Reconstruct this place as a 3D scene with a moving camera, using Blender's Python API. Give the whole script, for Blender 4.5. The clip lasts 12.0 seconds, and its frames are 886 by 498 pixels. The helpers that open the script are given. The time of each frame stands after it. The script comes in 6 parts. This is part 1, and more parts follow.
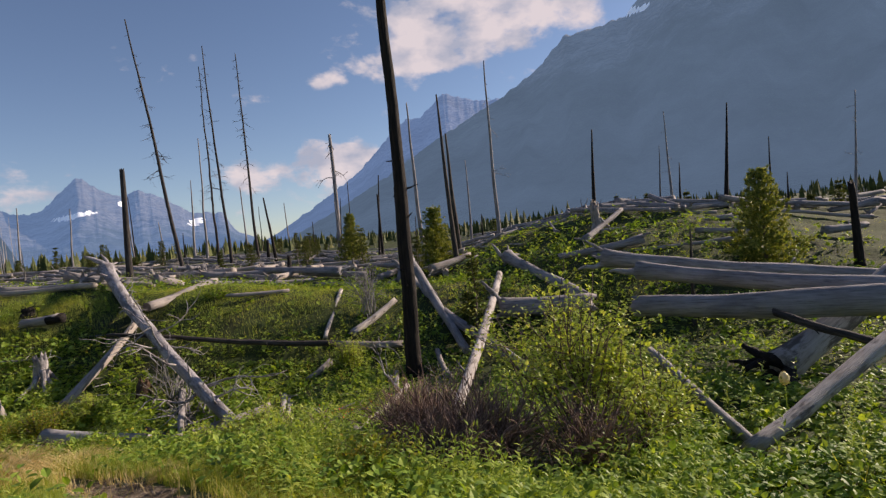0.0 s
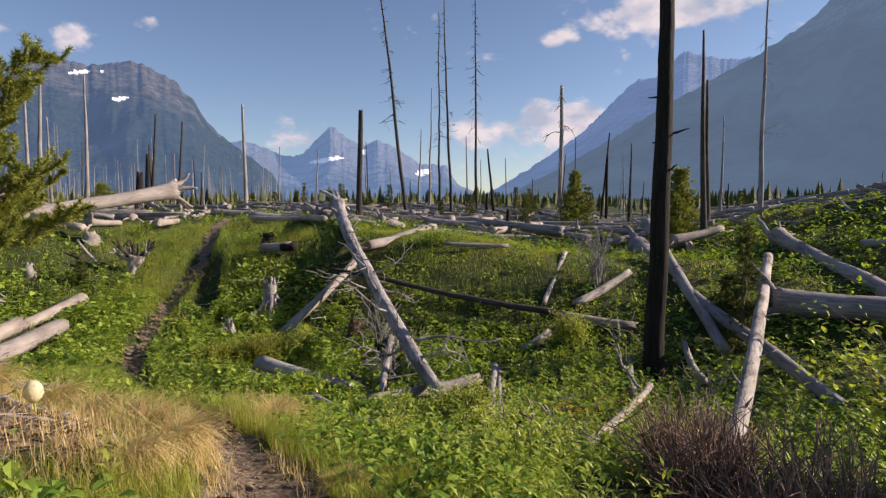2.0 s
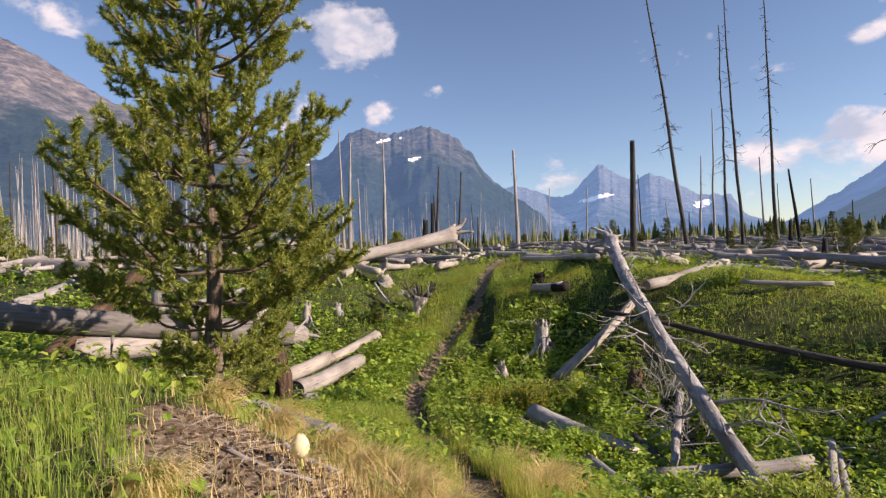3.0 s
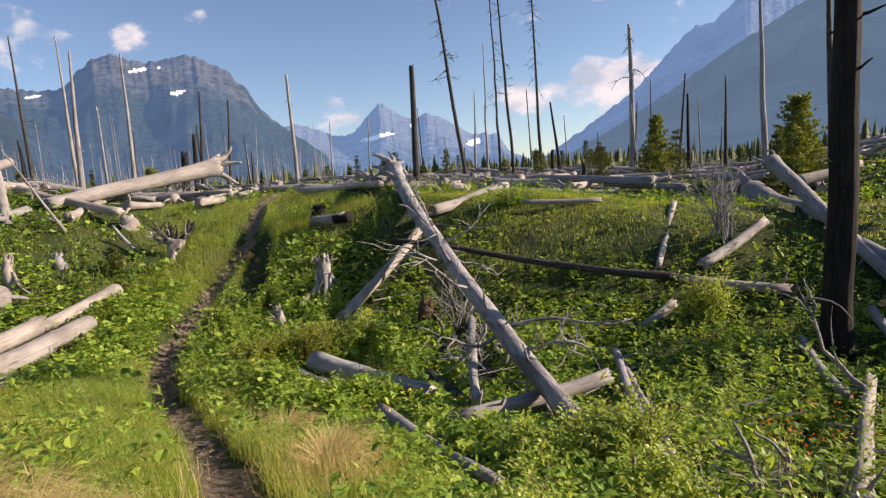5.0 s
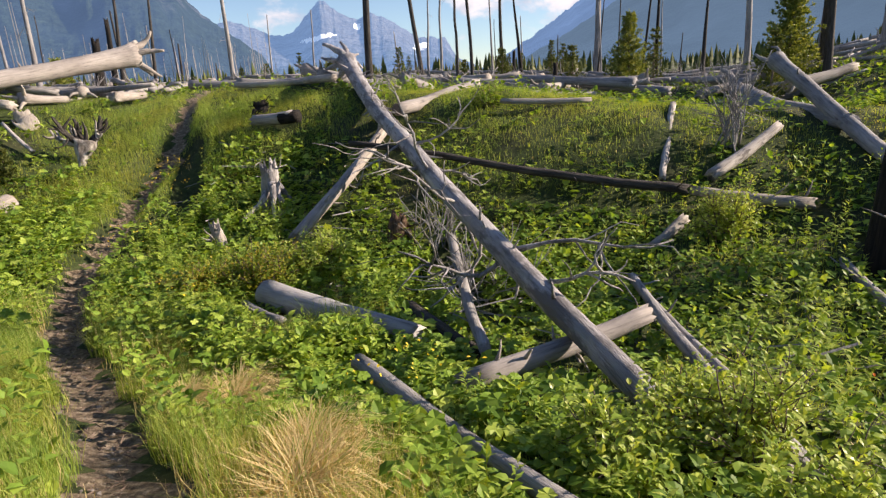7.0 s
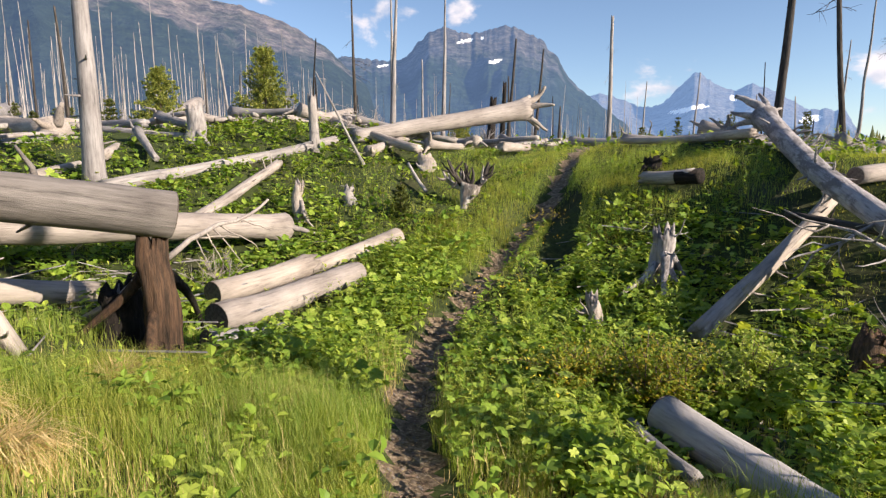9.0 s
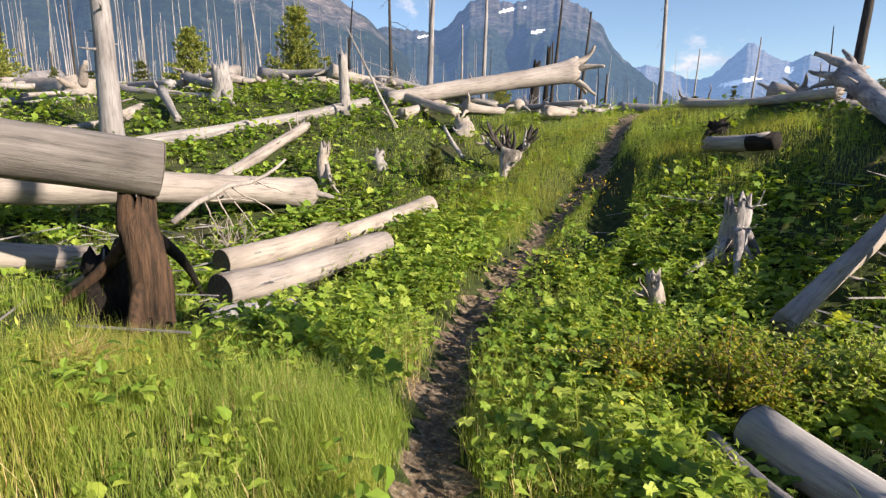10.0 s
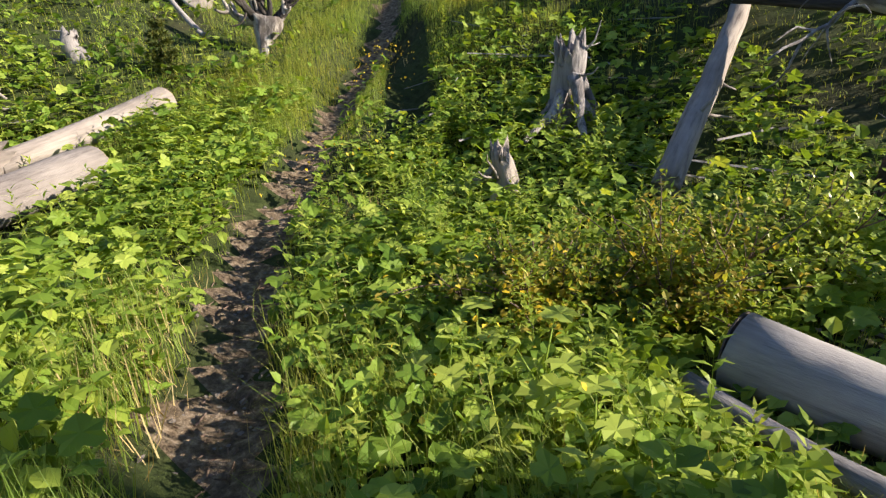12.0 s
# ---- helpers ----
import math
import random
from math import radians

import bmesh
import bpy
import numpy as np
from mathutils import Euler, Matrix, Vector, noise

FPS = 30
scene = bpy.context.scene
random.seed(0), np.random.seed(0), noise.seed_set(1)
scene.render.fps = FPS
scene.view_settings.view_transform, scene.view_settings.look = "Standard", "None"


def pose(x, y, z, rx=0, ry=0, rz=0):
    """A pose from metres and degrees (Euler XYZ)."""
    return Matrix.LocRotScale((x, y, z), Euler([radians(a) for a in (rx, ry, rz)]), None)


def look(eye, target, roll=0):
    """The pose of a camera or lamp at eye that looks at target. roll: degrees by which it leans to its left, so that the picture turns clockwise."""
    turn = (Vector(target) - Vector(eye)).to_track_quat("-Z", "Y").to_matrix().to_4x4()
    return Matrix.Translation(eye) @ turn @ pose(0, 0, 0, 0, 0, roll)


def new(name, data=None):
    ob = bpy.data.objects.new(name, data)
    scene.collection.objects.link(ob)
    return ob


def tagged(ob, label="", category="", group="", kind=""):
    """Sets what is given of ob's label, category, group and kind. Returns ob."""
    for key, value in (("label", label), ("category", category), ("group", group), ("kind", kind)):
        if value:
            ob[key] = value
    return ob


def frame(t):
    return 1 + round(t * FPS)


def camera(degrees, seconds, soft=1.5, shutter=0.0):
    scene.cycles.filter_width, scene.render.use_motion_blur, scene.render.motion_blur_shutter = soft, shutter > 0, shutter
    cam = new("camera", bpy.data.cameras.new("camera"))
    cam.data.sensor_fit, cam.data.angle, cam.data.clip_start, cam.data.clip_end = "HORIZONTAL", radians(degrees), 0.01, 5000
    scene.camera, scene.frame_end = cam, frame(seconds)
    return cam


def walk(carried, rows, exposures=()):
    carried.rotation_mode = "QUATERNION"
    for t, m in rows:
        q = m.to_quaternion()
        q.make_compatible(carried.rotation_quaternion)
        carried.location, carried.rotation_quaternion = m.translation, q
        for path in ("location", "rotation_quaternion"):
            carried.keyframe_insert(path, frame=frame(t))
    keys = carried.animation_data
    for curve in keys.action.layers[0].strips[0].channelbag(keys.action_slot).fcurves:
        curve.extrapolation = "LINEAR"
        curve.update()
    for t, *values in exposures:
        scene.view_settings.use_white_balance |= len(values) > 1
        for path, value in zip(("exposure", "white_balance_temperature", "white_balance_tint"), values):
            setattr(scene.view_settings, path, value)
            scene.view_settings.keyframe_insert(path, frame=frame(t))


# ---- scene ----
cam = camera(75.2, 12.0, soft=1.3)
METRES, EYE, TILT, LEAN, TURN = 13.0, 3.2, 0.0, 0.0, 0.0
ROWS = [
    (0.0, 0.0, 0.0, 0.0, -0.15, -1.54, 5.65),
    (0.5, -0.0135, 0.045, -0.0101, 0.55, -4.46, 3.29),
    (1.0, -0.0385, 0.0947, -0.0131, 3.61, -7.28, 0.27),
    (1.5, -0.0569, 0.1374, -0.016, 9.48, -6.29, -0.41),
    (2.0, -0.0702, 0.1766, -0.0137, 20.9, -4.28, 0.31),
    (2.5, -0.0969, 0.2083, -0.0123, 35.73, -2.3, 1.54),
    (3.0, -0.1138, 0.2369, -0.0153, 47.3, 0.26, 2.59),
    (3.5, -0.1329, 0.27, -0.0236, 41.87, -1.32, 3.78),
    (5.5, -0.2079, 0.3865, -0.0499, 22.24, -9.21, 3.55),
    (6.0, -0.2285, 0.4191, -0.0544, 19.49, -12.79, 3.17),
    (6.5, -0.2576, 0.4404, -0.059, 19.68, -16.0, 3.49),
    (8.5, -0.3893, 0.5475, -0.0858, 40.52, -12.17, 2.2),
    (9.0, -0.4402, 0.5683, -0.0882, 54.80, -8.70, 0.15),
    (9.5, -0.4796, 0.5873, -0.0951, 64.50, -9.26, -1.13),
    (10.0, -0.5012, 0.612, -0.1047, 58.60, -11.32, -0.32),
    (10.5, -0.5243, 0.6336, -0.1188, 47.76, -14.2, 0.38),
    (11.0, -0.5579, 0.6598, -0.1318, 39.47, -15.9, 2.28),
    (11.5, -0.5951, 0.6814, -0.139, 37.72, -17.94, 4.02),
    (12.0, -0.6321, 0.7091, -0.1464, 35.87, -21.71, 3.82),
]
walk(cam, [(t, pose(0, 0, EYE, TILT, LEAN, TURN) @ pose(METRES * x, METRES * y, METRES * z, 90 + pitch, roll, yaw)) for t, x, y, z, yaw, pitch, roll in ROWS],
     [(0.0, 0.40, 6830, 20), (1.5, 0.62, 6830, 20), (2.5, 0.58, 6830, 20), (3.0, 0.84, 6830, 20), (3.5, 0.93, 6830, 19), (5.5, 0.82, 6830, 17), (6.5, 0.95, 6780, 16), (9.0, 1.06, 6730, 14), (10.5, 1.12, 6630, 13), (12.0, 1.1, 6530, 12)])

# ---- light ----
SUN_AZ, SUN_EL = 61.0, 24.0          # degrees clockwise from +y, and above the horizon
sun_dir = Vector((math.sin(radians(SUN_AZ)) * math.cos(radians(SUN_EL)), math.cos(radians(SUN_AZ)) * math.cos(radians(SUN_EL)), math.sin(radians(SUN_EL))))
sun = new("sun", bpy.data.lights.new("sun", "SUN"))
sun.data.energy, sun.data.angle, sun.data.color = 5.0, radians(0.6), (1.0, 0.88, 0.70)
sun.matrix_world = look(sun_dir * 60, (0, 0, 0))

world = bpy.data.worlds.new("sky")
scene.world = world
world.use_nodes = True
wt = world.node_tree
wt.nodes.clear()


def wnode(kind, **sets):
    n = wt.nodes.new(kind)
    for k, v in sets.items():
        n.inputs[k].default_value = v
    return n


sky = wnode("ShaderNodeTexSky")
sky.sky_type, sky.sun_disc = "NISHITA", False
sky.sun_elevation, sky.sun_rotation = radians(SUN_EL), radians(SUN_AZ)
sky.altitude, sky.air_density, sky.dust_density, sky.ozone_density = 1400, 1.0, 0.7, 2.4
coord = wnode("ShaderNodeTexCoord")
stretch = wnode("ShaderNodeMapping", Scale=(3.0, 3.0, 5.0), Location=(0.35, 0.2, 0.1))
puffs = wnode("ShaderNodeTexNoise", Scale=3.6, Detail=10.0, Roughness=0.56, Distortion=0.15)
cover = wnode("ShaderNodeMapRange", **{"From Min": 0.665, "From Max": 0.83, "To Max": 0.92})
cover.interpolation_type = "SMOOTHSTEP"
shade = wnode("ShaderNodeTexNoise", Scale=5.0, Detail=6.0)
tone = wnode("ShaderNodeValToRGB")
tone.color_ramp.elements[0].position, tone.color_ramp.elements[1].position = 0.38, 0.60
tone.color_ramp.elements[0].color, tone.color_ramp.elements[1].color = (3.6, 4.0, 4.9, 1), (6.6, 6.2, 6.3, 1)
blend = wnode("ShaderNodeMixRGB")
back = wnode("ShaderNodeBackground", Strength=0.084)
out = wnode("ShaderNodeOutputWorld")
wt.links.new(coord.outputs["Generated"], stretch.inputs["Vector"])
wt.links.new(stretch.outputs[0], puffs.inputs["Vector"])
wt.links.new(stretch.outputs[0], shade.inputs["Vector"])
level = puffs.outputs[0]


def cloud(left, up, wide, amount, flat=2.2):
    """A bank of cloud: degrees left of +y, degrees up, half width in degrees."""
    global level
    a, e = radians(left), radians(up)
    shift = wnode("ShaderNodeMapping", Location=(math.sin(a) * math.cos(e), -math.cos(a) * math.cos(e), -math.sin(e)))
    squash = wnode("ShaderNodeMapping", Scale=(1, 1, flat))
    far = wnode("ShaderNodeVectorMath")
    far.operation = "LENGTH"
    fade = wnode("ShaderNodeMapRange", **{"From Min": 0.0, "From Max": radians(wide), "To Min": amount, "To Max": 0.0})
    add = wnode("ShaderNodeMath")
    add.operation = "ADD"
    wt.links.new(coord.outputs["Generated"], shift.inputs["Vector"])
    wt.links.new(shift.outputs[0], squash.inputs["Vector"])
    wt.links.new(squash.outputs[0], far.inputs[0])
    wt.links.new(far.outputs["Value"], fade.inputs["Value"])
    wt.links.new(level, add.inputs[0])
    wt.links.new(fade.outputs[0], add.inputs[1])
    level = add.outputs[0]


cloud(3, 18, 9, 0.36, 1.3)
cloud(-7, 19.5, 10, 0.36, 1.6)
cloud(-14, 22, 10, 0.34, 1.6)
cloud(10.5, 15.2, 3.4, 0.32, 1.8)
cloud(21.5, 17.8, 1.8, 0.22, 1.0)
cloud(14, 7.0, 13, 0.34, 3.0)
cloud(7, 8.5, 7, 0.32, 2.0)
cloud(35, 7.5, 7, 0.30, 2.2)
cloud(55.5, 21, 6, 0.40, 1.5)
cloud(60, 14, 4.5, 0.34, 1.1)
cloud(54, 13.8, 5, 0.25, 1.8)
cloud(53, 17, 2.2, 0.24, 2.0)
cloud(81, 20.5, 5, 0.3, 2.0)
cloud(72, 15, 5, 0.3, 2.0)
for a, b in ((level, cover.inputs["Value"]), (shade.outputs[0], tone.inputs[0]), (cover.outputs[0], blend.inputs["Fac"]),
             (sky.outputs[0], blend.inputs["Color1"]), (tone.outputs[0], blend.inputs["Color2"]), (blend.outputs[0], back.inputs["Color"]), (back.outputs[0], out.inputs["Surface"])):
    wt.links.new(a, b)


# ---- materials ----
def material(name, rough=0.8):
    m = bpy.data.materials.new(name)
    m.use_nodes = True
    t = m.node_tree
    b = t.nodes["Principled BSDF"]
    b.inputs["Roughness"].default_value = rough
    b.inputs["Specular IOR Level"].default_value = 0.25
    return m, t, b


def node(t, kind, **sets):
    n = t.nodes.new(kind)
    for k, v in sets.items():
        n.inputs[k].default_value = v
    return n


def ramp(t, source, *stops):
    r = t.nodes.new("ShaderNodeValToRGB")
    while len(r.color_ramp.elements) < len(stops):
        r.color_ramp.elements.new(0.5)
    for e, (p, c) in zip(r.color_ramp.elements, stops):
        e.position, e.color = p, (*c, 1)
    t.links.new(source, r.inputs[0])
    return r


def mix(t, fac, a, b, kind="MIX"):
    m = t.nodes.new("ShaderNodeMixRGB")
    m.blend_type = kind
    for s, v in ((m.inputs["Fac"], fac), (m.inputs["Color1"], a), (m.inputs["Color2"], b)):
        if isinstance(v, (int, float)):
            s.default_value = v
        elif isinstance(v, tuple):
            s.default_value = (*v, 1)
        else:
            t.links.new(v, s)
    return m.outputs[0]


def bump(t, b, height, strength=0.4, distance=0.02):
    n = node(t, "ShaderNodeBump", Strength=strength, Distance=distance)
    t.links.new(height, n.inputs["Height"])
    t.links.new(n.outputs[0], b.inputs["Normal"])


def noise_node(t, scale, detail=6.0, stretch=None, rough=0.6):
    n = node(t, "ShaderNodeTexNoise", Scale=scale, Detail=detail, Roughness=rough)
    c = t.nodes.new("ShaderNodeTexCoord")
    if stretch:
        mp = node(t, "ShaderNodeMapping", Scale=stretch)
        t.links.new(c.outputs["Object"], mp.inputs[0])
        t.links.new(mp.outputs[0], n.inputs["Vector"])
    else:
        t.links.new(c.outputs["Object"], n.inputs["Vector"])
    return n


def wood(name, pale, mid, dark, crack=0.45, blotch=None):
    """Weathered wood; the log's length is its own z axis."""
    m, t, b = material(name, 0.82)
    grain = noise_node(t, 6.0, 8.0, (4.0, 4.0, 0.35), 0.65)
    stain = noise_node(t, 1.3, 5.0, (1.0, 1.0, 0.6))
    c = ramp(t, grain.outputs[0], (0.28, dark), (0.45, mid), (0.66, pale)).outputs[0]
    wash = ramp(t, stain.outputs[0], (0.35, (0.50, 0.48, 0.48)), (0.62, (1.0, 1.0, 1.0))).outputs[0]
    c = mix(t, 0.8, c, wash, "MULTIPLY")
    info = t.nodes.new("ShaderNodeObjectInfo")
    each = ramp(t, info.outputs["Random"], (0.0, (0.82, 0.83, 0.86)), (1.0, (1.0, 0.98, 0.94))).outputs[0]
    c = mix(t, 1.0, c, each, "MULTIPLY")
    if blotch:
        spots = noise_node(t, 2.2, 7.0, (1.6, 1.6, 0.5), 0.7)
        f = ramp(t, spots.outputs[0], (0.50, (0, 0, 0)), (0.58, (1, 1, 1))).outputs[0]
        c = mix(t, f, c, blotch)
    t.links.new(c, b.inputs["Base Color"])
    fine = noise_node(t, 14.0, 8.0, (5.0, 5.0, 0.25), 0.7)
    bump(t, b, fine.outputs[0], crack, 0.03)
    return m


WOOD_PALE = wood("sun_bleached_wood", (0.50, 0.45, 0.415), (0.40, 0.36, 0.335), (0.18, 0.155, 0.145))
WOOD_GREY = wood("silver_grey_wood", (0.44, 0.42, 0.425), (0.32, 0.305, 0.31), (0.12, 0.115, 0.12))
WOOD_SMOOTH = wood("smooth_pale_grey_wood", (0.58, 0.56, 0.56), (0.47, 0.455, 0.46), (0.24, 0.23, 0.235), 0.25)
WOOD_ASH = wood("ash_grey_wood", (0.27, 0.25, 0.245), (0.20, 0.185, 0.18), (0.075, 0.07, 0.07), 0.5)
WOOD_SILVER = wood("silvery_wood_with_knots", (0.66, 0.62, 0.62), (0.50, 0.47, 0.475), (0.13, 0.12, 0.125), 1.0, (0.19, 0.175, 0.18))
WOOD_PATCH = wood("bleached_wood_with_bark", (0.66, 0.61, 0.58), (0.52, 0.48, 0.455), (0.2, 0.175, 0.165), 0.6, (0.14, 0.12, 0.11))
WOOD_DARK = wood("half_charred_wood", (0.13, 0.115, 0.105), (0.055, 0.048, 0.044), (0.013, 0.012, 0.011), 0.7)
CHARCOAL = wood("charred_black_wood", (0.045, 0.035, 0.03), (0.018, 0.015, 0.014), (0.006, 0.006, 0.006), 0.9)
WOOD_RED = wood("rotten_brown_wood", (0.22, 0.14, 0.095), (0.12, 0.078, 0.055), (0.03, 0.024, 0.018), 0.9)
WOOD_BURNT = wood("burnt_brown_wood", (0.17, 0.10, 0.065), (0.065, 0.044, 0.032), (0.012, 0.010, 0.009), 1.0)
CUT_END = wood("sawn_end_grain", (0.62, 0.50, 0.36), (0.48, 0.38, 0.28), (0.25, 0.19, 0.14), 0.3)
CUT_GREY = wood("weathered_end_grain", (0.22, 0.20, 0.18), (0.14, 0.12, 0.11), (0.05, 0.04, 0.04), 0.5)
PINE_BARK = wood("pine_bark", (0.30, 0.24, 0.19), (0.20, 0.15, 0.12), (0.07, 0.05, 0.04), 0.9)
TWIG = wood("brown_twig", (0.30, 0.22, 0.18), (0.20, 0.14, 0.115), (0.09, 0.06, 0.05), 0.3)
TWIG_RED = wood("reddish_dead_twig", (0.40, 0.28, 0.22), (0.27, 0.18, 0.14), (0.12, 0.075, 0.06), 0.3)


def leafy(name, c0, c1, c2, see=0.42, rough=0.5, big=None):
    """Leaves and blades: each its own tint, light shining through. big: a second tint in drifts some metres wide."""
    m, t, b = material(name, rough)
    g = t.nodes.new("ShaderNodeNewGeometry")
    c = ramp(t, g.outputs["Random Per Island"], (0.0, c0), (0.5, c1), (1.0, c2)).outputs[0]
    if big:
        n = noise_node(t, 0.55, 3.0)
        f = ramp(t, n.outputs[0], (0.42, (0, 0, 0)), (0.62, (1, 1, 1))).outputs[0]
        c = mix(t, f, c, mix(t, 1.0, c, big, "MULTIPLY"))
    t.links.new(c, b.inputs["Base Color"])
    b.inputs["Specular IOR Level"].default_value = 0.18
    tr = node(t, "ShaderNodeBsdfTranslucent")
    warm = mix(t, 1.0, c, (1.48, 1.35, 0.52), "MULTIPLY")
    t.links.new(warm, tr.inputs["Color"])
    ms = node(t, "ShaderNodeMixShader", Fac=see)
    t.links.new(b.outputs[0], ms.inputs[1])
    t.links.new(tr.outputs[0], ms.inputs[2])
    t.links.new(ms.outputs[0], t.nodes["Material Output"].inputs["Surface"])
    return m


GRASS = leafy("green_grass", (0.16, 0.25, 0.045), (0.25, 0.36, 0.075), (0.42, 0.48, 0.15), 0.48, 0.45, (1.15, 0.95, 0.9))
DRY = leafy("straw_grass", (0.45, 0.33, 0.15), (0.58, 0.45, 0.23), (0.70, 0.58, 0.33), 0.3, 0.6)
FORB = leafy("broad_green_leaf", (0.10, 0.17, 0.025), (0.21, 0.32, 0.045), (0.42, 0.50, 0.085), 0.38, 0.5, (0.72, 0.84, 0.85))
LEAF_BIG = leafy("lobed_leaf", (0.12, 0.21, 0.03), (0.23, 0.34, 0.05), (0.42, 0.50, 0.10), 0.38, 0.42)
LEAF_STALK = leafy("narrow_stalk_leaf", (0.16, 0.25, 0.035), (0.29, 0.39, 0.06), (0.47, 0.52, 0.11), 0.38, 0.45)
LEAF_BUSH = leafy("pale_shrub_leaf", (0.26, 0.35, 0.06), (0.34, 0.43, 0.08), (0.52, 0.56, 0.18), 0.38, 0.33)
LEAF_REDDISH = leafy("small_shrub_leaf", (0.14, 0.21, 0.03), (0.24, 0.31, 0.045), (0.45, 0.34, 0.07), 0.44, 0.38)
NEEDLE = leafy("pine_needle", (0.085, 0.125, 0.03), (0.18, 0.225, 0.05), (0.44, 0.43, 0.11), 0.3, 0.45)
NEEDLE_FAR = leafy("fir_needle", (0.05, 0.075, 0.022), (0.085, 0.11, 0.03), (0.17, 0.17, 0.045), 0.25, 0.6)
FLOWER_Y = leafy("yellow_petal", (0.75, 0.50, 0.03), (0.85, 0.62, 0.05), (0.9, 0.7, 0.1), 0.3)
FLOWER_R = leafy("orange_red_petal", (0.75, 0.12, 0.03), (0.85, 0.2, 0.05), (0.85, 0.3, 0.08), 0.3)


def ground_material():
    m, t, b = material("earth_and_litter", 0.95)
    big = noise_node(t, 0.7, 4.0)
    fine = noise_node(t, 9.0, 8.0, None, 0.7)
    c = ramp(t, fine.outputs[0], (0.30, (0.018, 0.014, 0.010)), (0.5, (0.05, 0.04, 0.028)), (0.72, (0.12, 0.098, 0.07))).outputs[0]
    g = ramp(t, fine.outputs[0], (0.32, (0.02, 0.03, 0.009)), (0.6, (0.05, 0.07, 0.018)), (0.8, (0.11, 0.125, 0.04))).outputs[0]
    f = ramp(t, big.outputs[0], (0.36, (0.55, 0.55, 0.55)), (0.50, (1, 1, 1))).outputs[0]
    t.links.new(mix(t, f, c, g), b.inputs["Base Color"])
    bump(t, b, fine.outputs[0], 0.7, 0.05)
    return m


def trail_material():
    m, t, b = material("trodden_earth", 0.95)
    fine = noise_node(t, 16.0, 9.0, None, 0.72)
    c = ramp(t, fine.outputs[0], (0.32, (0.05, 0.036, 0.025)), (0.5, (0.165, 0.122, 0.084)), (0.68, (0.42, 0.335, 0.25))).outputs[0]
    t.links.new(c, b.inputs["Base Color"])
    bump(t, b, fine.outputs[0], 0.9, 0.04)
    return m


def mountain_material(name, rock, rock2, forest, haze_tint, amount, tree_line, snow=0.0, spread=60.0):
    """Rock above, woods below; distance haze is put into the surface as blue glow."""
    m, t, b = material(name, 1.0)
    b.inputs["Specular IOR Level"].default_value = 0.0
    g = t.nodes.new("ShaderNodeNewGeometry")
    s = t.nodes.new("ShaderNodeSeparateXYZ")
    t.links.new(g.outputs["Position"], s.inputs[0])
    n1 = noise_node(t, 0.006, 9.0, None, 0.65)
    n2 = noise_node(t, 0.03, 8.0, (1.0, 1.0, 2.5), 0.7)
    c = ramp(t, n2.outputs[0], (0.36, tuple(0.45 * v for v in rock)), (0.50, rock), (0.66, rock2)).outputs[0]
    w = ramp(t, n2.outputs[0], (0.35, tuple(0.5 * v for v in forest)), (0.6, forest), (0.75, tuple(1.6 * v for v in forest))).outputs[0]
    k = node(t, "ShaderNodeMath")
    k.operation = "MULTIPLY_ADD"
    t.links.new(n1.outputs[0], k.inputs[0])
    k.inputs[1].default_value = 9.0 * spread
    t.links.new(s.outputs["Z"], k.inputs[2])
    mr = node(t, "ShaderNodeMapRange", **{"From Min": tree_line + 4.5 * spread - spread, "From Max": tree_line + 4.5 * spread + spread})
    t.links.new(k.outputs[0], mr.inputs["Value"])
    c = mix(t, mr.outputs[0], w, c)
    t.links.new(c, b.inputs["Base Color"])
    bump(t, b, n2.outputs[0], 1.0, 30.0)
    # Blue haze painted as surface emission, mottled by the large noise.
    t.links.new(mix(t, n1.outputs[0], tuple(0.72 * v for v in haze_tint), tuple(1.28 * v for v in haze_tint)), b.inputs["Emission Color"])
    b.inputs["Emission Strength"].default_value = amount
    return m


SNOW, snow_t, snow_b = material("old_snow_haze_glow", 0.9)
snow_b.inputs["Base Color"].default_value = (0.85, 0.87, 0.9, 1)
# Snow gets a faint blue painted glow, to match the hazed slopes.
snow_b.inputs["Emission Color"].default_value = (0.25, 0.35, 0.5, 1)
snow_b.inputs["Emission Strength"].default_value = 0.35


# ---- mesh helpers ----
def mesh_of(name, verts, tris, mat, smooth=False):
    me = bpy.data.meshes.new(name)
    verts, tris = np.asarray(verts, dtype=np.float32), np.asarray(tris, dtype=np.int32)
    n, k = tris.shape
    me.vertices.add(len(verts))
    me.vertices.foreach_set("co", verts.ravel())
    me.loops.add(n * k)
    me.loops.foreach_set("vertex_index", tris.ravel())
    me.polygons.add(n)
    me.polygons.foreach_set("loop_start", np.arange(0, n * k, k, dtype=np.int32))
    me.polygons.foreach_set("loop_total", np.full(n, k, dtype=np.int32))
    me.polygons.foreach_set("use_smooth", np.full(n, smooth))
    me.materials.append(mat)
    me.update(calc_edges=True)
    return me


def part(name, me, parent, label="", m=None):
    ob = new(name, me)
    ob.parent = parent
    if m is not None:
        ob.matrix_basis = m
    return tagged(ob, label)


def aim(p0, p1):
    """A pose at p0 whose z axis points at p1."""
    d = Vector(p1) - Vector(p0)
    return Matrix.Translation(p0) @ d.to_track_quat("Z", "Y").to_matrix().to_4x4()


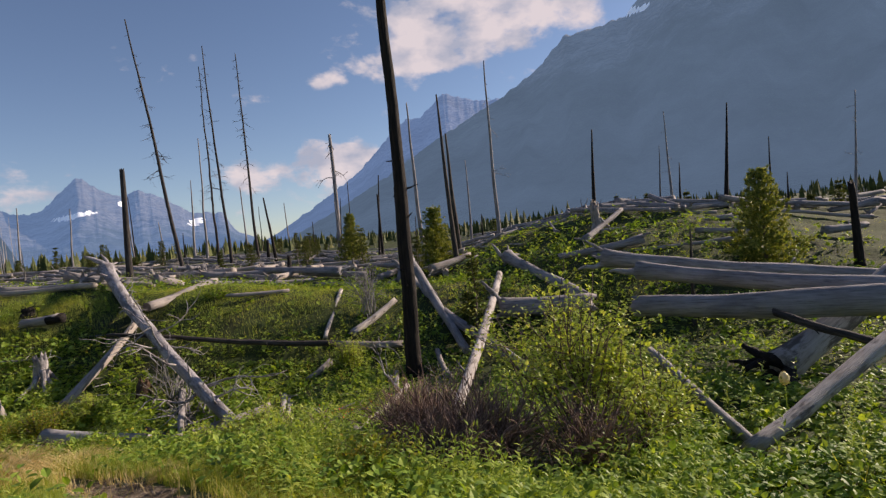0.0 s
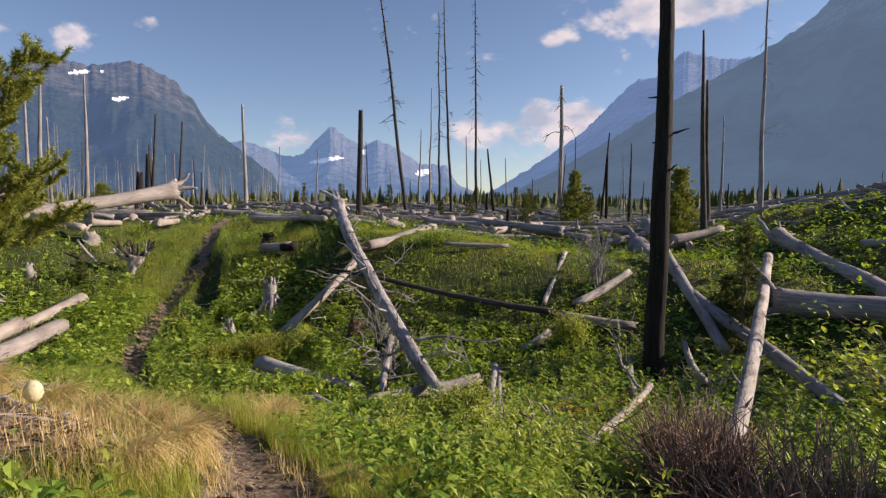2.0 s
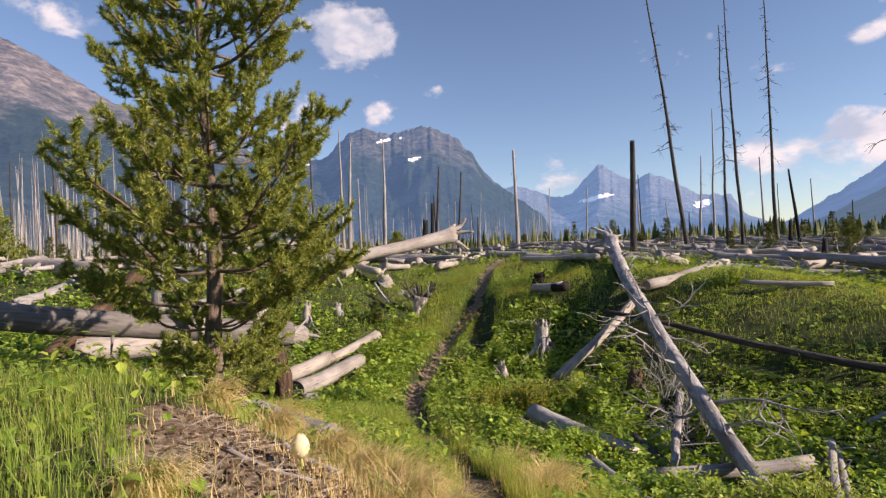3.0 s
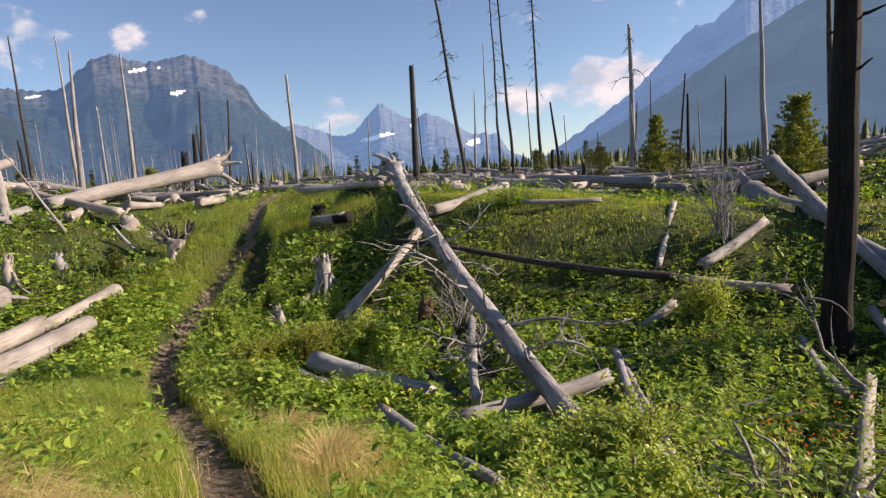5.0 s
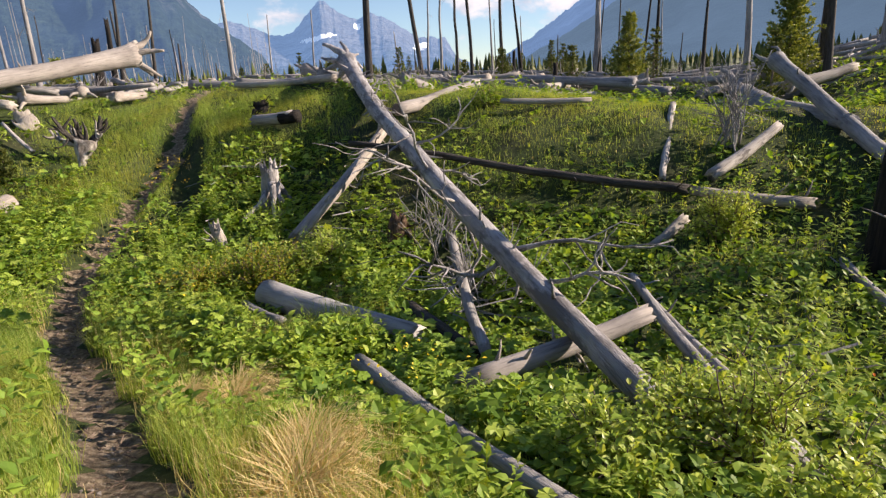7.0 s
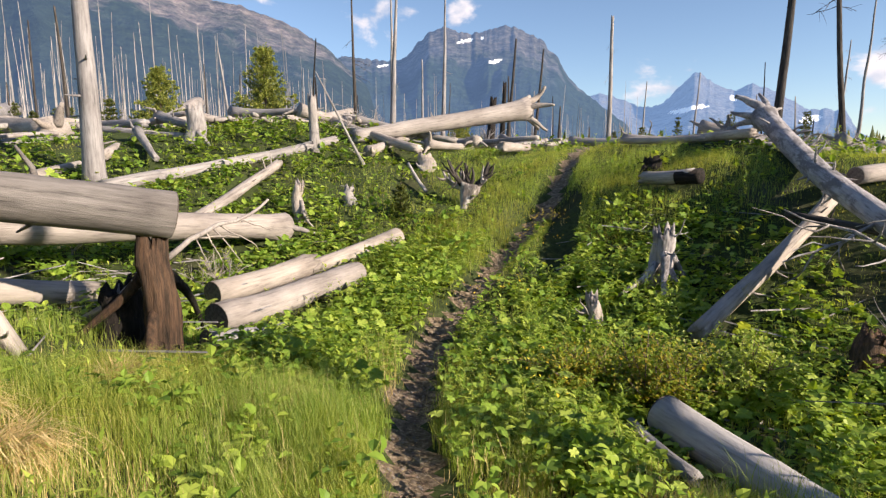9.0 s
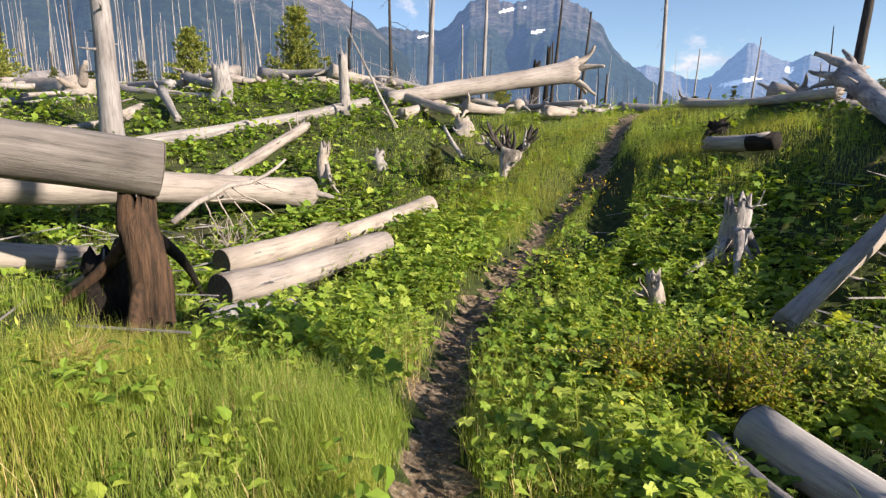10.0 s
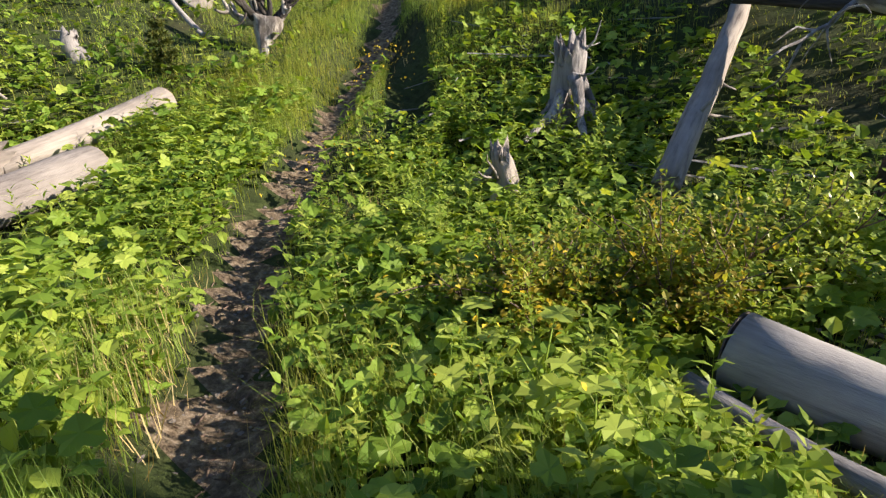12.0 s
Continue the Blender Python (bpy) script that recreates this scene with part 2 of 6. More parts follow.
def tube_arrays(points, radii, sides=8, rng=None, rough=0.0, cap=True):
    """Rings round a line of points."""
    pts = np.asarray(points, float)
    n = len(pts)
    tang = np.gradient(pts, axis=0)
    tang /= np.linalg.norm(tang, axis=1)[:, None] + 1e-9
    ref = np.array([0.31, 0.95, 0.05]) if abs(tang[0][1]) < 0.9 else np.array([1.0, 0, 0])
    a = np.cross(tang, ref)
    a /= np.linalg.norm(a, axis=1)[:, None] + 1e-9
    b = np.cross(tang, a)
    ang = np.linspace(0, 2 * math.pi, sides, endpoint=False)
    r = np.asarray(radii, float)[:, None] * np.ones((n, sides))
    if rng is not None and rough:
        lobes = sum(np.cos(ang[None] * k + rng.uniform(0, 6.3) + rng.normal(0, 0.25, (n, 1)).cumsum(0)) / k for k in (2, 3, 5))
        r = r * (1 + rough * lobes + rng.normal(0, rough * 0.35, (n, sides)))
    v = pts[:, None] + r[..., None] * (np.cos(ang)[None, :, None] * a[:, None] + np.sin(ang)[None, :, None] * b[:, None])
    v = v.reshape(-1, 3)
    i = np.arange(n - 1)[:, None] * sides
    j = np.arange(sides)[None]
    k = (j + 1) % sides
    q0, q1, q2, q3 = (i + j).ravel(), (i + k).ravel(), (i + sides + k).ravel(), (i + sides + j).ravel()
    tris = np.concatenate([np.stack([q0, q2, q1], 1), np.stack([q0, q3, q2], 1)])
    if cap:
        c = len(v)
        v = np.concatenate([v, pts[:1], pts[-1:]])
        jj = np.arange(sides)
        kk = (jj + 1) % sides
        tris = np.concatenate([tris, np.stack([np.full(sides, c), jj, kk], 1), np.stack([np.full(sides, c + 1), (n - 1) * sides + kk, (n - 1) * sides + jj], 1)])
    return v, tris


def join(pieces):
    vs, ts, o = [], [], 0
    for v, t in pieces:
        vs.append(v)
        ts.append(t + o)
        o += len(v)
    return np.concatenate(vs), np.concatenate(ts)


# ---- the lie of the land ----
LX, LY, LDX, LDY = -34.0, -4.0, 6.0, 4.0
LAND_ROWS = (
    (2.14, 2.37, 2.64, 2.87, 2.78, 2.43, 1.91, 1.42, 1.02, 0.68),
    (2.88, 2.61, 2.35, 2.45, 2.94, 2.52, 1.27, 0.67, 0.56, 0.60),
    (3.37, 2.92, 2.16, 1.13, 2.24, 2.01, 0.46, 0.13, 0.34, 0.57),
    (3.15, 2.91, 2.59, -0.12, -0.02, 0.19, 0.24, 0.33, 0.36, 0.54),
    (2.71, 3.03, 3.33, 0.17, -0.66, -0.57, -0.16, -0.22, -0.19, 0.63),
    (2.47, 3.17, 3.82, 0.24, 0.03, -0.78, -0.79, 0.05, 0.04, 0.86),
    (2.41, 2.38, 1.92, 2.59, 2.92, 2.34, 1.09, 2.45, 1.52, 0.99),
    (2.70, 2.64, 2.49, 2.95, 1.34, 0.57, 0.74, 3.22, 2.28, 1.28),
    (3.22, 2.95, 2.66, 2.03, 2.18, 1.53, 2.27, 4.05, 3.54, 1.99),
)
LAND = np.array(LAND_ROWS)


def bspline(u):
    return np.stack([(1 - u) ** 3, 3 * u ** 3 - 6 * u ** 2 + 4, -3 * u ** 3 + 3 * u ** 2 + 3 * u + 1, u ** 3]) / 6


TRAIL = np.array([(0.6, -6.0), (0.0, 0.0), (-0.55, 1.5), (-1.5, 3.4), (-2.9, 4.9), (-4.3, 6.2), (-5.7, 7.4), (-7.0, 8.25), (-8.3, 9.05), (-9.9, 9.95), (-10.85, 10.7),
                  (-11.8, 11.55), (-12.5, 12.5), (-13.5, 13.8), (-14.65, 15.5), (-15.35, 17.0), (-16.0, 18.3), (-18.0, 21.5), (-24.0, 30.0)])


def trail_distance(x, y):
    best = np.full(np.shape(x), 1e9)
    along = np.zeros(np.shape(x))
    side = np.zeros(np.shape(x))
    run = 0.0
    for (x0, y0), (x1, y1) in zip(TRAIL[:-1], TRAIL[1:]):
        dx, dy = x1 - x0, y1 - y0
        ln = math.hypot(dx, dy)
        u = np.clip(((x - x0) * dx + (y - y0) * dy) / ln ** 2, 0, 1)
        d = np.hypot(x - x0 - u * dx, y - y0 - u * dy)
        near = d < best
        best = np.where(near, d, best)
        along = np.where(near, run + u * ln, along)
        side = np.where(near, np.sign((x - x0) * dy - (y - y0) * dx), side)
        run += ln
    return best, along, side


def rut(x, y):
    """How far a place lies from the eroded second rut beside the upper footpath."""
    x0, y0, x1, y1 = -12.75, 14.7, -14.9, 17.35
    u = np.clip(((x - x0) * (x1 - x0) + (y - y0) * (y1 - y0)) / ((x1 - x0) ** 2 + (y1 - y0) ** 2), 0, 1)
    return np.hypot(x - x0 - u * (x1 - x0), y - y0 - u * (y1 - y0))


def wobble(x, y):
    return 0.10 * np.sin(x * 0.9 + 1.3 * np.sin(y * 0.5)) * np.sin(y * 0.8 + 0.7 * np.sin(x * 0.6)) + 0.05 * np.sin(x * 2.3 + y * 1.1) * np.sin(y * 2.1 - x * 0.7)


def land(x, y, cut=True):
    x, y = np.asarray(x, float), np.asarray(y, float)
    ny, nx = LAND.shape
    u = np.clip((x - LX) / LDX, 0, nx - 1.0001)
    v = np.clip((y - LY) / LDY, 0, ny - 1.0001)
    i, j = u.astype(int), v.astype(int)
    bu, bv = bspline(u - i), bspline(v - j)
    h = sum(bu[a] * bv[b] * LAND[np.clip(j - 1 + b, 0, ny - 1), np.clip(i - 1 + a, 0, nx - 1)] for a in range(4) for b in range(4))
    far = np.hypot(x + 5, y - 8)
    w = np.clip((far - 24) / 26, 0, 1)
    plain = np.interp(x, (-24, -16, -8, -4, 2, 9), (2.7, 2.3, 1.75, 1.55, 1.7, 2.5)) + 0.010 * np.clip(far - 45, 0, 800) + 0.25 * np.sin(x * 0.11) * np.sin(y * 0.09 + 1) + 1.3 * np.exp(-((x - 14) ** 2 + (y - 36) ** 2) / 160)
    h = h * (1 - w) + plain * w
    h = h + 0.40 * np.exp(-((x + 6.3) / 1.5) ** 2 - ((y - 4.6) / 1.05) ** 2)
    d, along, side = trail_distance(x, y)
    h = h + wobble(x, y) * np.clip(d / 1.2, 0, 1)
    if cut:
        deep = 0.10 + 0.40 * np.exp(-((along - 29.0) / 2.4) ** 2)
        wide = 0.24 + 0.25 * np.exp(-((along - 29.0) / 2.4) ** 2)
        h = h - deep * np.exp(-(d / wide) ** 4) - 0.32 * np.exp(-(rut(x, y) / 0.36) ** 4)
    return h


def on(x, y, up=0.0):
    return (x, y, float(land(x, y)) + up)


def ground_mesh():
    fx = np.arange(-27, 12, 0.2)
    fy = np.arange(-2, 27, 0.2)
    gx = np.concatenate([-27 - np.geomspace(3200, 0.4, 48), fx, 12 + np.geomspace(0.4, 3200, 48)])
    gy = np.concatenate([-2 - np.geomspace(3200, 0.4, 48), fy, 27 + np.geomspace(0.4, 3200, 48)])
    X, Y = np.meshgrid(gx, gy)
    Z = land(X, Y)
    near = (np.abs(X + 6) < 24) & (np.abs(Y - 13) < 17)
    rs = np.random.RandomState(3)
    Z = Z + np.where(near, rs.normal(0, 0.012, X.shape), 0)
    v = np.stack([X.ravel(), Y.ravel(), Z.ravel()], 1)
    ny, nx = X.shape
    i = (np.arange(ny - 1)[:, None] * nx + np.arange(nx - 1)[None]).ravel()
    q = np.stack([i, i + 1, i + nx + 1, i + nx], 1)
    me = mesh_of("ground", v, q, ground_material(), True)
    me.materials.append(trail_material())
    cx, cy = v[q, 0].mean(1), v[q, 1].mean(1)
    d, along, side = trail_distance(cx, cy)
    bare = np.hypot((cx + 5.15) / 1.15, (cy - 4.7) / 0.85) + 0.25 * np.sin(cx * 7) * np.sin(cy * 6)
    path = (d + 0.06 * np.sin(along * 5) < 0.16 + 0.04 * np.clip((along - 14) / 4, 0, 1) + 0.22 * np.exp(-((along - 11.5) / 3.2) ** 2)) | (bare < 0.9)
    me.polygons.foreach_set("material_index", path.astype(np.int32))
    return me


tagged(new("ground", ground_mesh()), "earth slope with a narrow trodden footpath", "ground", kind="structure")


# ---- mountains ----
def mountain(name, label, dist, profile, mat, seed, rough=1.0, front=0.45, steep=1.25, snow=()):
    """A ridge whose crest stands at given bearings (degrees left of +y) and heights (degrees above the eye)."""
    rs = np.random.RandomState(seed)
    az = np.linspace(profile[0][0], profile[-1][0], 300)
    el = np.interp(az, *zip(*profile)) if profile[0][0] < profile[-1][0] else np.interp(-az, [-p[0] for p in profile], [p[1] for p in profile])
    jag = np.array([noise.fractal(Vector((a * 1.4, seed, 0)), 0.8, 2.0, 6) for a in az]) * 0.22 * rough
    crest = np.tan(np.radians(np.maximum(el + jag * np.clip(el / 4, 0, 1), 0.05))) * dist
    s = np.concatenate([np.linspace(0, 1, 64), 1 + np.linspace(0.04, 0.5, 8)])
    V = np.zeros((len(s), len(az), 3))
    for k, u in enumerate(s):
        r = dist * (front + (1 - front) * u)
        up = u ** steep if u <= 1 else 1 - (u - 1) * 1.6
        x, y = -np.sin(np.radians(az)) * r, np.cos(np.radians(az)) * r
        n = np.array([noise.ridged_multi_fractal(Vector((a * 0.16, u * 1.6, seed)), 1.0, 2.1, 6, 1.0, 2.0) for a in az]) - 1.0
        z = crest * up + n * crest * 0.085 * rough * max(0.0, math.sin(math.pi * min(u, 1.0))) - (6 if u == 0 else 0)
        V[k] = np.stack([x - 4, y + 5, z + 2.6], 1)
    na = len(az)
    i = (np.arange(len(s) - 1)[:, None] * na + np.arange(na - 1)[None]).ravel()
    q = np.stack([i, i + 1, i + na + 1, i + na], 1)
    if profile[0][0] < profile[-1][0]:
        q = q[:, ::-1]
    me = mesh_of(name, V.reshape(-1, 3), q, mat, True)
    if snow:
        me.materials.append(SNOW)
        c = V.reshape(-1, 3)[q].mean(1) - np.array((-4, 5, 2.6))
        left, up = np.degrees(np.arctan2(-c[:, 0], c[:, 1])), np.degrees(np.arctan2(c[:, 2], np.hypot(c[:, 0], c[:, 1])))
        lie = np.array([noise.noise(Vector(p) * 0.02) for p in c])
        white = np.zeros(len(q), bool)
        for a, e, da, de in snow:
            white |= ((left - a) / da) ** 2 + ((up - e + 0.18 * (left - a)) / de) ** 2 < 1 + 1.2 * lie
        me.polygons.foreach_set("material_index", white.astype(np.int32))
    return tagged(new(name, me), label, "mountain", kind="structure")


# Tint of the distance haze painted onto the slopes as emission.
BLUE_HAZE = (0.16, 0.27, 0.50)
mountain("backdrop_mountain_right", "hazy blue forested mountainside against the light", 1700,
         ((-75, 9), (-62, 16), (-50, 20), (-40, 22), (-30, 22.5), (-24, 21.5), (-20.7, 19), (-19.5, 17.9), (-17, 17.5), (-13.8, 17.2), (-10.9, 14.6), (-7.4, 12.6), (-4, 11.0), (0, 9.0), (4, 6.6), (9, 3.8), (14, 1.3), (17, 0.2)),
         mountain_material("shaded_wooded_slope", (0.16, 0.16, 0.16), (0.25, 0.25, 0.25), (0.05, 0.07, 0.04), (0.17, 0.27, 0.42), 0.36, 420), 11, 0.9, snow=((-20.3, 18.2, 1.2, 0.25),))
mountain("backdrop_peak_right", "distant rock ridge behind the slope, painted blue with haze", 2900,
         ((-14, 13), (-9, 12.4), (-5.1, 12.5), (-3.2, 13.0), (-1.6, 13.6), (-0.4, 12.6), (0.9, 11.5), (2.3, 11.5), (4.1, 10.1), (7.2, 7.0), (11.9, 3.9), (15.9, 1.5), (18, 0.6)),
         mountain_material("far_rock_blue_haze", (0.10, 0.10, 0.11), (0.16, 0.16, 0.16), (0.05, 0.06, 0.04), BLUE_HAZE, 0.50, 300), 5, 0.8)
mountain("backdrop_peak_far", "pointed far peaks with a snowfield, painted blue with haze", 4200,
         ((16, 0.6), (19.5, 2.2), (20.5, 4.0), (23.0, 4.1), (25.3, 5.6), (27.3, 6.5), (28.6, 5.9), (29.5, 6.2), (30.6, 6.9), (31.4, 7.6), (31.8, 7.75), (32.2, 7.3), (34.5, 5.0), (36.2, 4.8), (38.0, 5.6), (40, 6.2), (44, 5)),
         mountain_material("farthest_rock_blue_haze", (0.10, 0.10, 0.105), (0.16, 0.155, 0.15), (0.05, 0.06, 0.05), (0.15, 0.26, 0.47), 0.52, 150), 8, 0.9, snow=((32.2, 4.5, 1.5, 0.22), (22.8, 3.3, 0.7, 0.3), (28.6, 5.3, 0.3, 0.3)))
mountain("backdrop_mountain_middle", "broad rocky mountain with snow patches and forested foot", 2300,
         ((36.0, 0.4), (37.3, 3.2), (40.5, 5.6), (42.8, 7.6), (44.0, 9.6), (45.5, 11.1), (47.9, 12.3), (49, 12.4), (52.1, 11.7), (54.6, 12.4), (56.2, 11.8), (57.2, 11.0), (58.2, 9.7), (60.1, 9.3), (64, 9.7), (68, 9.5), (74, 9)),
         mountain_material("banded_rock_and_woods", (0.085, 0.078, 0.068), (0.16, 0.14, 0.115), (0.03, 0.045, 0.024), BLUE_HAZE, 0.27, 330), 21, 1.1, snow=((49.7, 9.3, 0.6, 0.17), (52.6, 11.15, 0.7, 0.14), (51.0, 11.4, 0.16, 0.22), (60.5, 8.9, 0.6, 0.1)))
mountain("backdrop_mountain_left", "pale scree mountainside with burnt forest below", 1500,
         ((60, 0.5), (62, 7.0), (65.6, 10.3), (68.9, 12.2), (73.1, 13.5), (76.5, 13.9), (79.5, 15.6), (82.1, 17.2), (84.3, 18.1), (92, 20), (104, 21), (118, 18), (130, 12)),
         mountain_material("scree_and_woods", (0.19, 0.15, 0.125), (0.38, 0.30, 0.24), (0.035, 0.05, 0.028), BLUE_HAZE, 0.20, 300), 33, 1.0)

# ---- vegetation ----
def rotations(rs, n, tilt, spin=None):
    """Turns that lean a plant part by tilt radians in a random direction."""
    a = rs.uniform(0, 2 * math.pi, n) if spin is None else spin
    ca, sa, ct, st = np.cos(a), np.sin(a), np.cos(tilt), np.sin(tilt)
    R = np.zeros((n, 3, 3))
    R[:, 0] = np.stack([ca, -sa * ct, sa * st], 1)
    R[:, 1] = np.stack([sa, ca * ct, -ca * st], 1)
    R[:, 2] = np.stack([np.zeros(n), st, ct], 1)
    return R


def repeat(template, tris, places, R, size):
    """Copies of a small shape at many places, as plain arrays."""
    size = np.asarray(size)
    if size.ndim == 1:
        size = size[:, None]
    V = np.einsum("nij,nkj->nki", R, template[None] * size[:, None, :]) + places[:, None]
    n, k = len(places), len(template)
    T = tris[None] + (np.arange(n) * k)[:, None, None]
    return V.reshape(-1, 3), T.reshape(-1, 3)


def spots(rs, n, r0, r1, a0=-48, a1=118, stations=9):
    """Places thinning out with the distance from the footpath's upper half."""
    run = rs.uniform(1.0, stations, n)
    k = run.astype(int)
    f = (run - k)[:, None]
    p = TRAIL[k] * (1 - f) + TRAIL[k + 1] * f
    r = r0 * (r1 / r0) ** rs.uniform(0, 1, n)
    a = np.radians(rs.uniform(a0, a1, n))
    x, y = p[:, 0] - np.sin(a) * r, p[:, 1] + np.cos(a) * r
    return x, y, r


def drift(x, y, s, k):
    return np.sin(x * s + k + 1.7 * np.sin(y * s * 0.8 + k)) * np.sin(y * s * 1.1 - k + 1.3 * np.sin(x * s * 0.7))


def bare_patch(x, y):
    return np.hypot((x + 5.15) / 1.15, (y - 4.7) / 0.85)


BLADE = np.array([(-0.5, 0, 0), (0.5, 0, 0), (-0.4, 0.20, 0.55), (0.4, 0.20, 0.55), (0, 0.75, 0.84)])
BLADE_T = np.array([(0, 1, 3), (0, 3, 2), (2, 3, 4)])
# a folded oval leaf along +y, and a lobed one
OVAL = np.array([(0, 0, 0), (-0.36, 0.35, 0.10), (0, 0.45, 0), (0.36, 0.35, 0.10), (-0.26, 0.72, 0.05), (0.26, 0.72, 0.05), (0, 1.0, -0.14)])
OVAL_T = np.array([(0, 2, 1), (0, 3, 2), (1, 2, 4), (3, 5, 2), (4, 2, 6), (5, 6, 2)])
LOBE = np.array([(0, 0.10, 0), (-0.24, -0.08, 0.02), (-0.55, 0.06, 0.0), (-0.46, 0.30, 0.07), (-0.60, 0.58, -0.03), (-0.34, 0.66, 0.06), (-0.24, 0.86, 0.0), (0, 1.02, -0.10), (0.24, 0.86, 0.0), (0.34, 0.66, 0.06), (0.60, 0.58, -0.03), (0.46, 0.30, 0.07), (0.55, 0.06, 0.0), (0.24, -0.08, 0.02), (0, 0.45, -0.02)])
LOBE_T = np.array([(14, i, i + 1) for i in range(1, 13)] + [(14, 0, 1), (14, 13, 0)])[:, ::-1]



# ---- fallen logs, dead trees, pines ----
def smooth_noise(rs, n, amount):
    w = rs.normal(0, 1, n + 4).cumsum()
    w = np.convolve(w, np.ones(5) / 5, "valid")
    w = w - np.linspace(w[0], w[-1], n)
    return w * amount / max(1e-6, np.abs(w).max())


def crooked(rs, p, d, length, radius, bend=0.5, n=7, sides=5, droop=0.0):
    """A bare branch from p along d."""
    d = np.asarray(d, float) / (np.linalg.norm(d) + 1e-9)
    pts = [np.asarray(p, float)]
    for k in range(n - 1):
        d = d + rs.normal(0, bend * 0.35, 3) + np.array((0, 0, -droop))
        d /= np.linalg.norm(d)
        pts.append(pts[-1] + d * length / (n - 1))
    return tube_arrays(pts, radius * np.linspace(1, 0.32, n) * (1 + rs.normal(0, 0.06, n)), sides)


def twiggy(rs, p, d, length, radius, bend=0.6, forks=3, droop=0.0):
    """A bare forked branch, as arrays."""
    d = np.asarray(d, float) / (np.linalg.norm(d) + 1e-9)
    pieces = [crooked(rs, p, d, length, radius, bend, 8, 6, droop)]
    for k in range(forks):
        v = pieces[0][0]
        ring = 1 + int(rs.uniform(0.25, 0.85) * 6)
        q = v[ring * 6:ring * 6 + 6].mean(0)
        dd = d + rs.normal(0, 0.7, 3)
        pieces.append(crooked(rs, q, dd, length * rs.uniform(0.25, 0.6), radius * 0.5, bend, 6, 5, droop))
    return join(pieces)


def limb_with_twigs(name, twig_name, rs, parent, mat, p, d, length, radius, bend=0.6, forks=3, droop=0.0):
    """A bare branch as a part, its side twigs as parts of it."""
    d = np.asarray(d, float) / (np.linalg.norm(d) + 1e-9)
    v, t = crooked(rs, p, d, length, radius, bend, 8, 6, droop)
    limb = part(name, mesh_of(name, v, t, mat, True), parent)
    for k in range(forks):
        ring = 1 + int(rs.uniform(0.25, 0.85) * 6)
        q = v[ring * 6:ring * 6 + 6].mean(0)
        vv, tt = crooked(rs, q, d + rs.normal(0, 0.7, 3), length * rs.uniform(0.25, 0.6), radius * 0.5, bend, 6, 5, droop)
        part(twig_name, mesh_of(twig_name, vv, tt, mat, True), limb)
    return limb


THING_COUNT = [0]
LOG_LINES = []


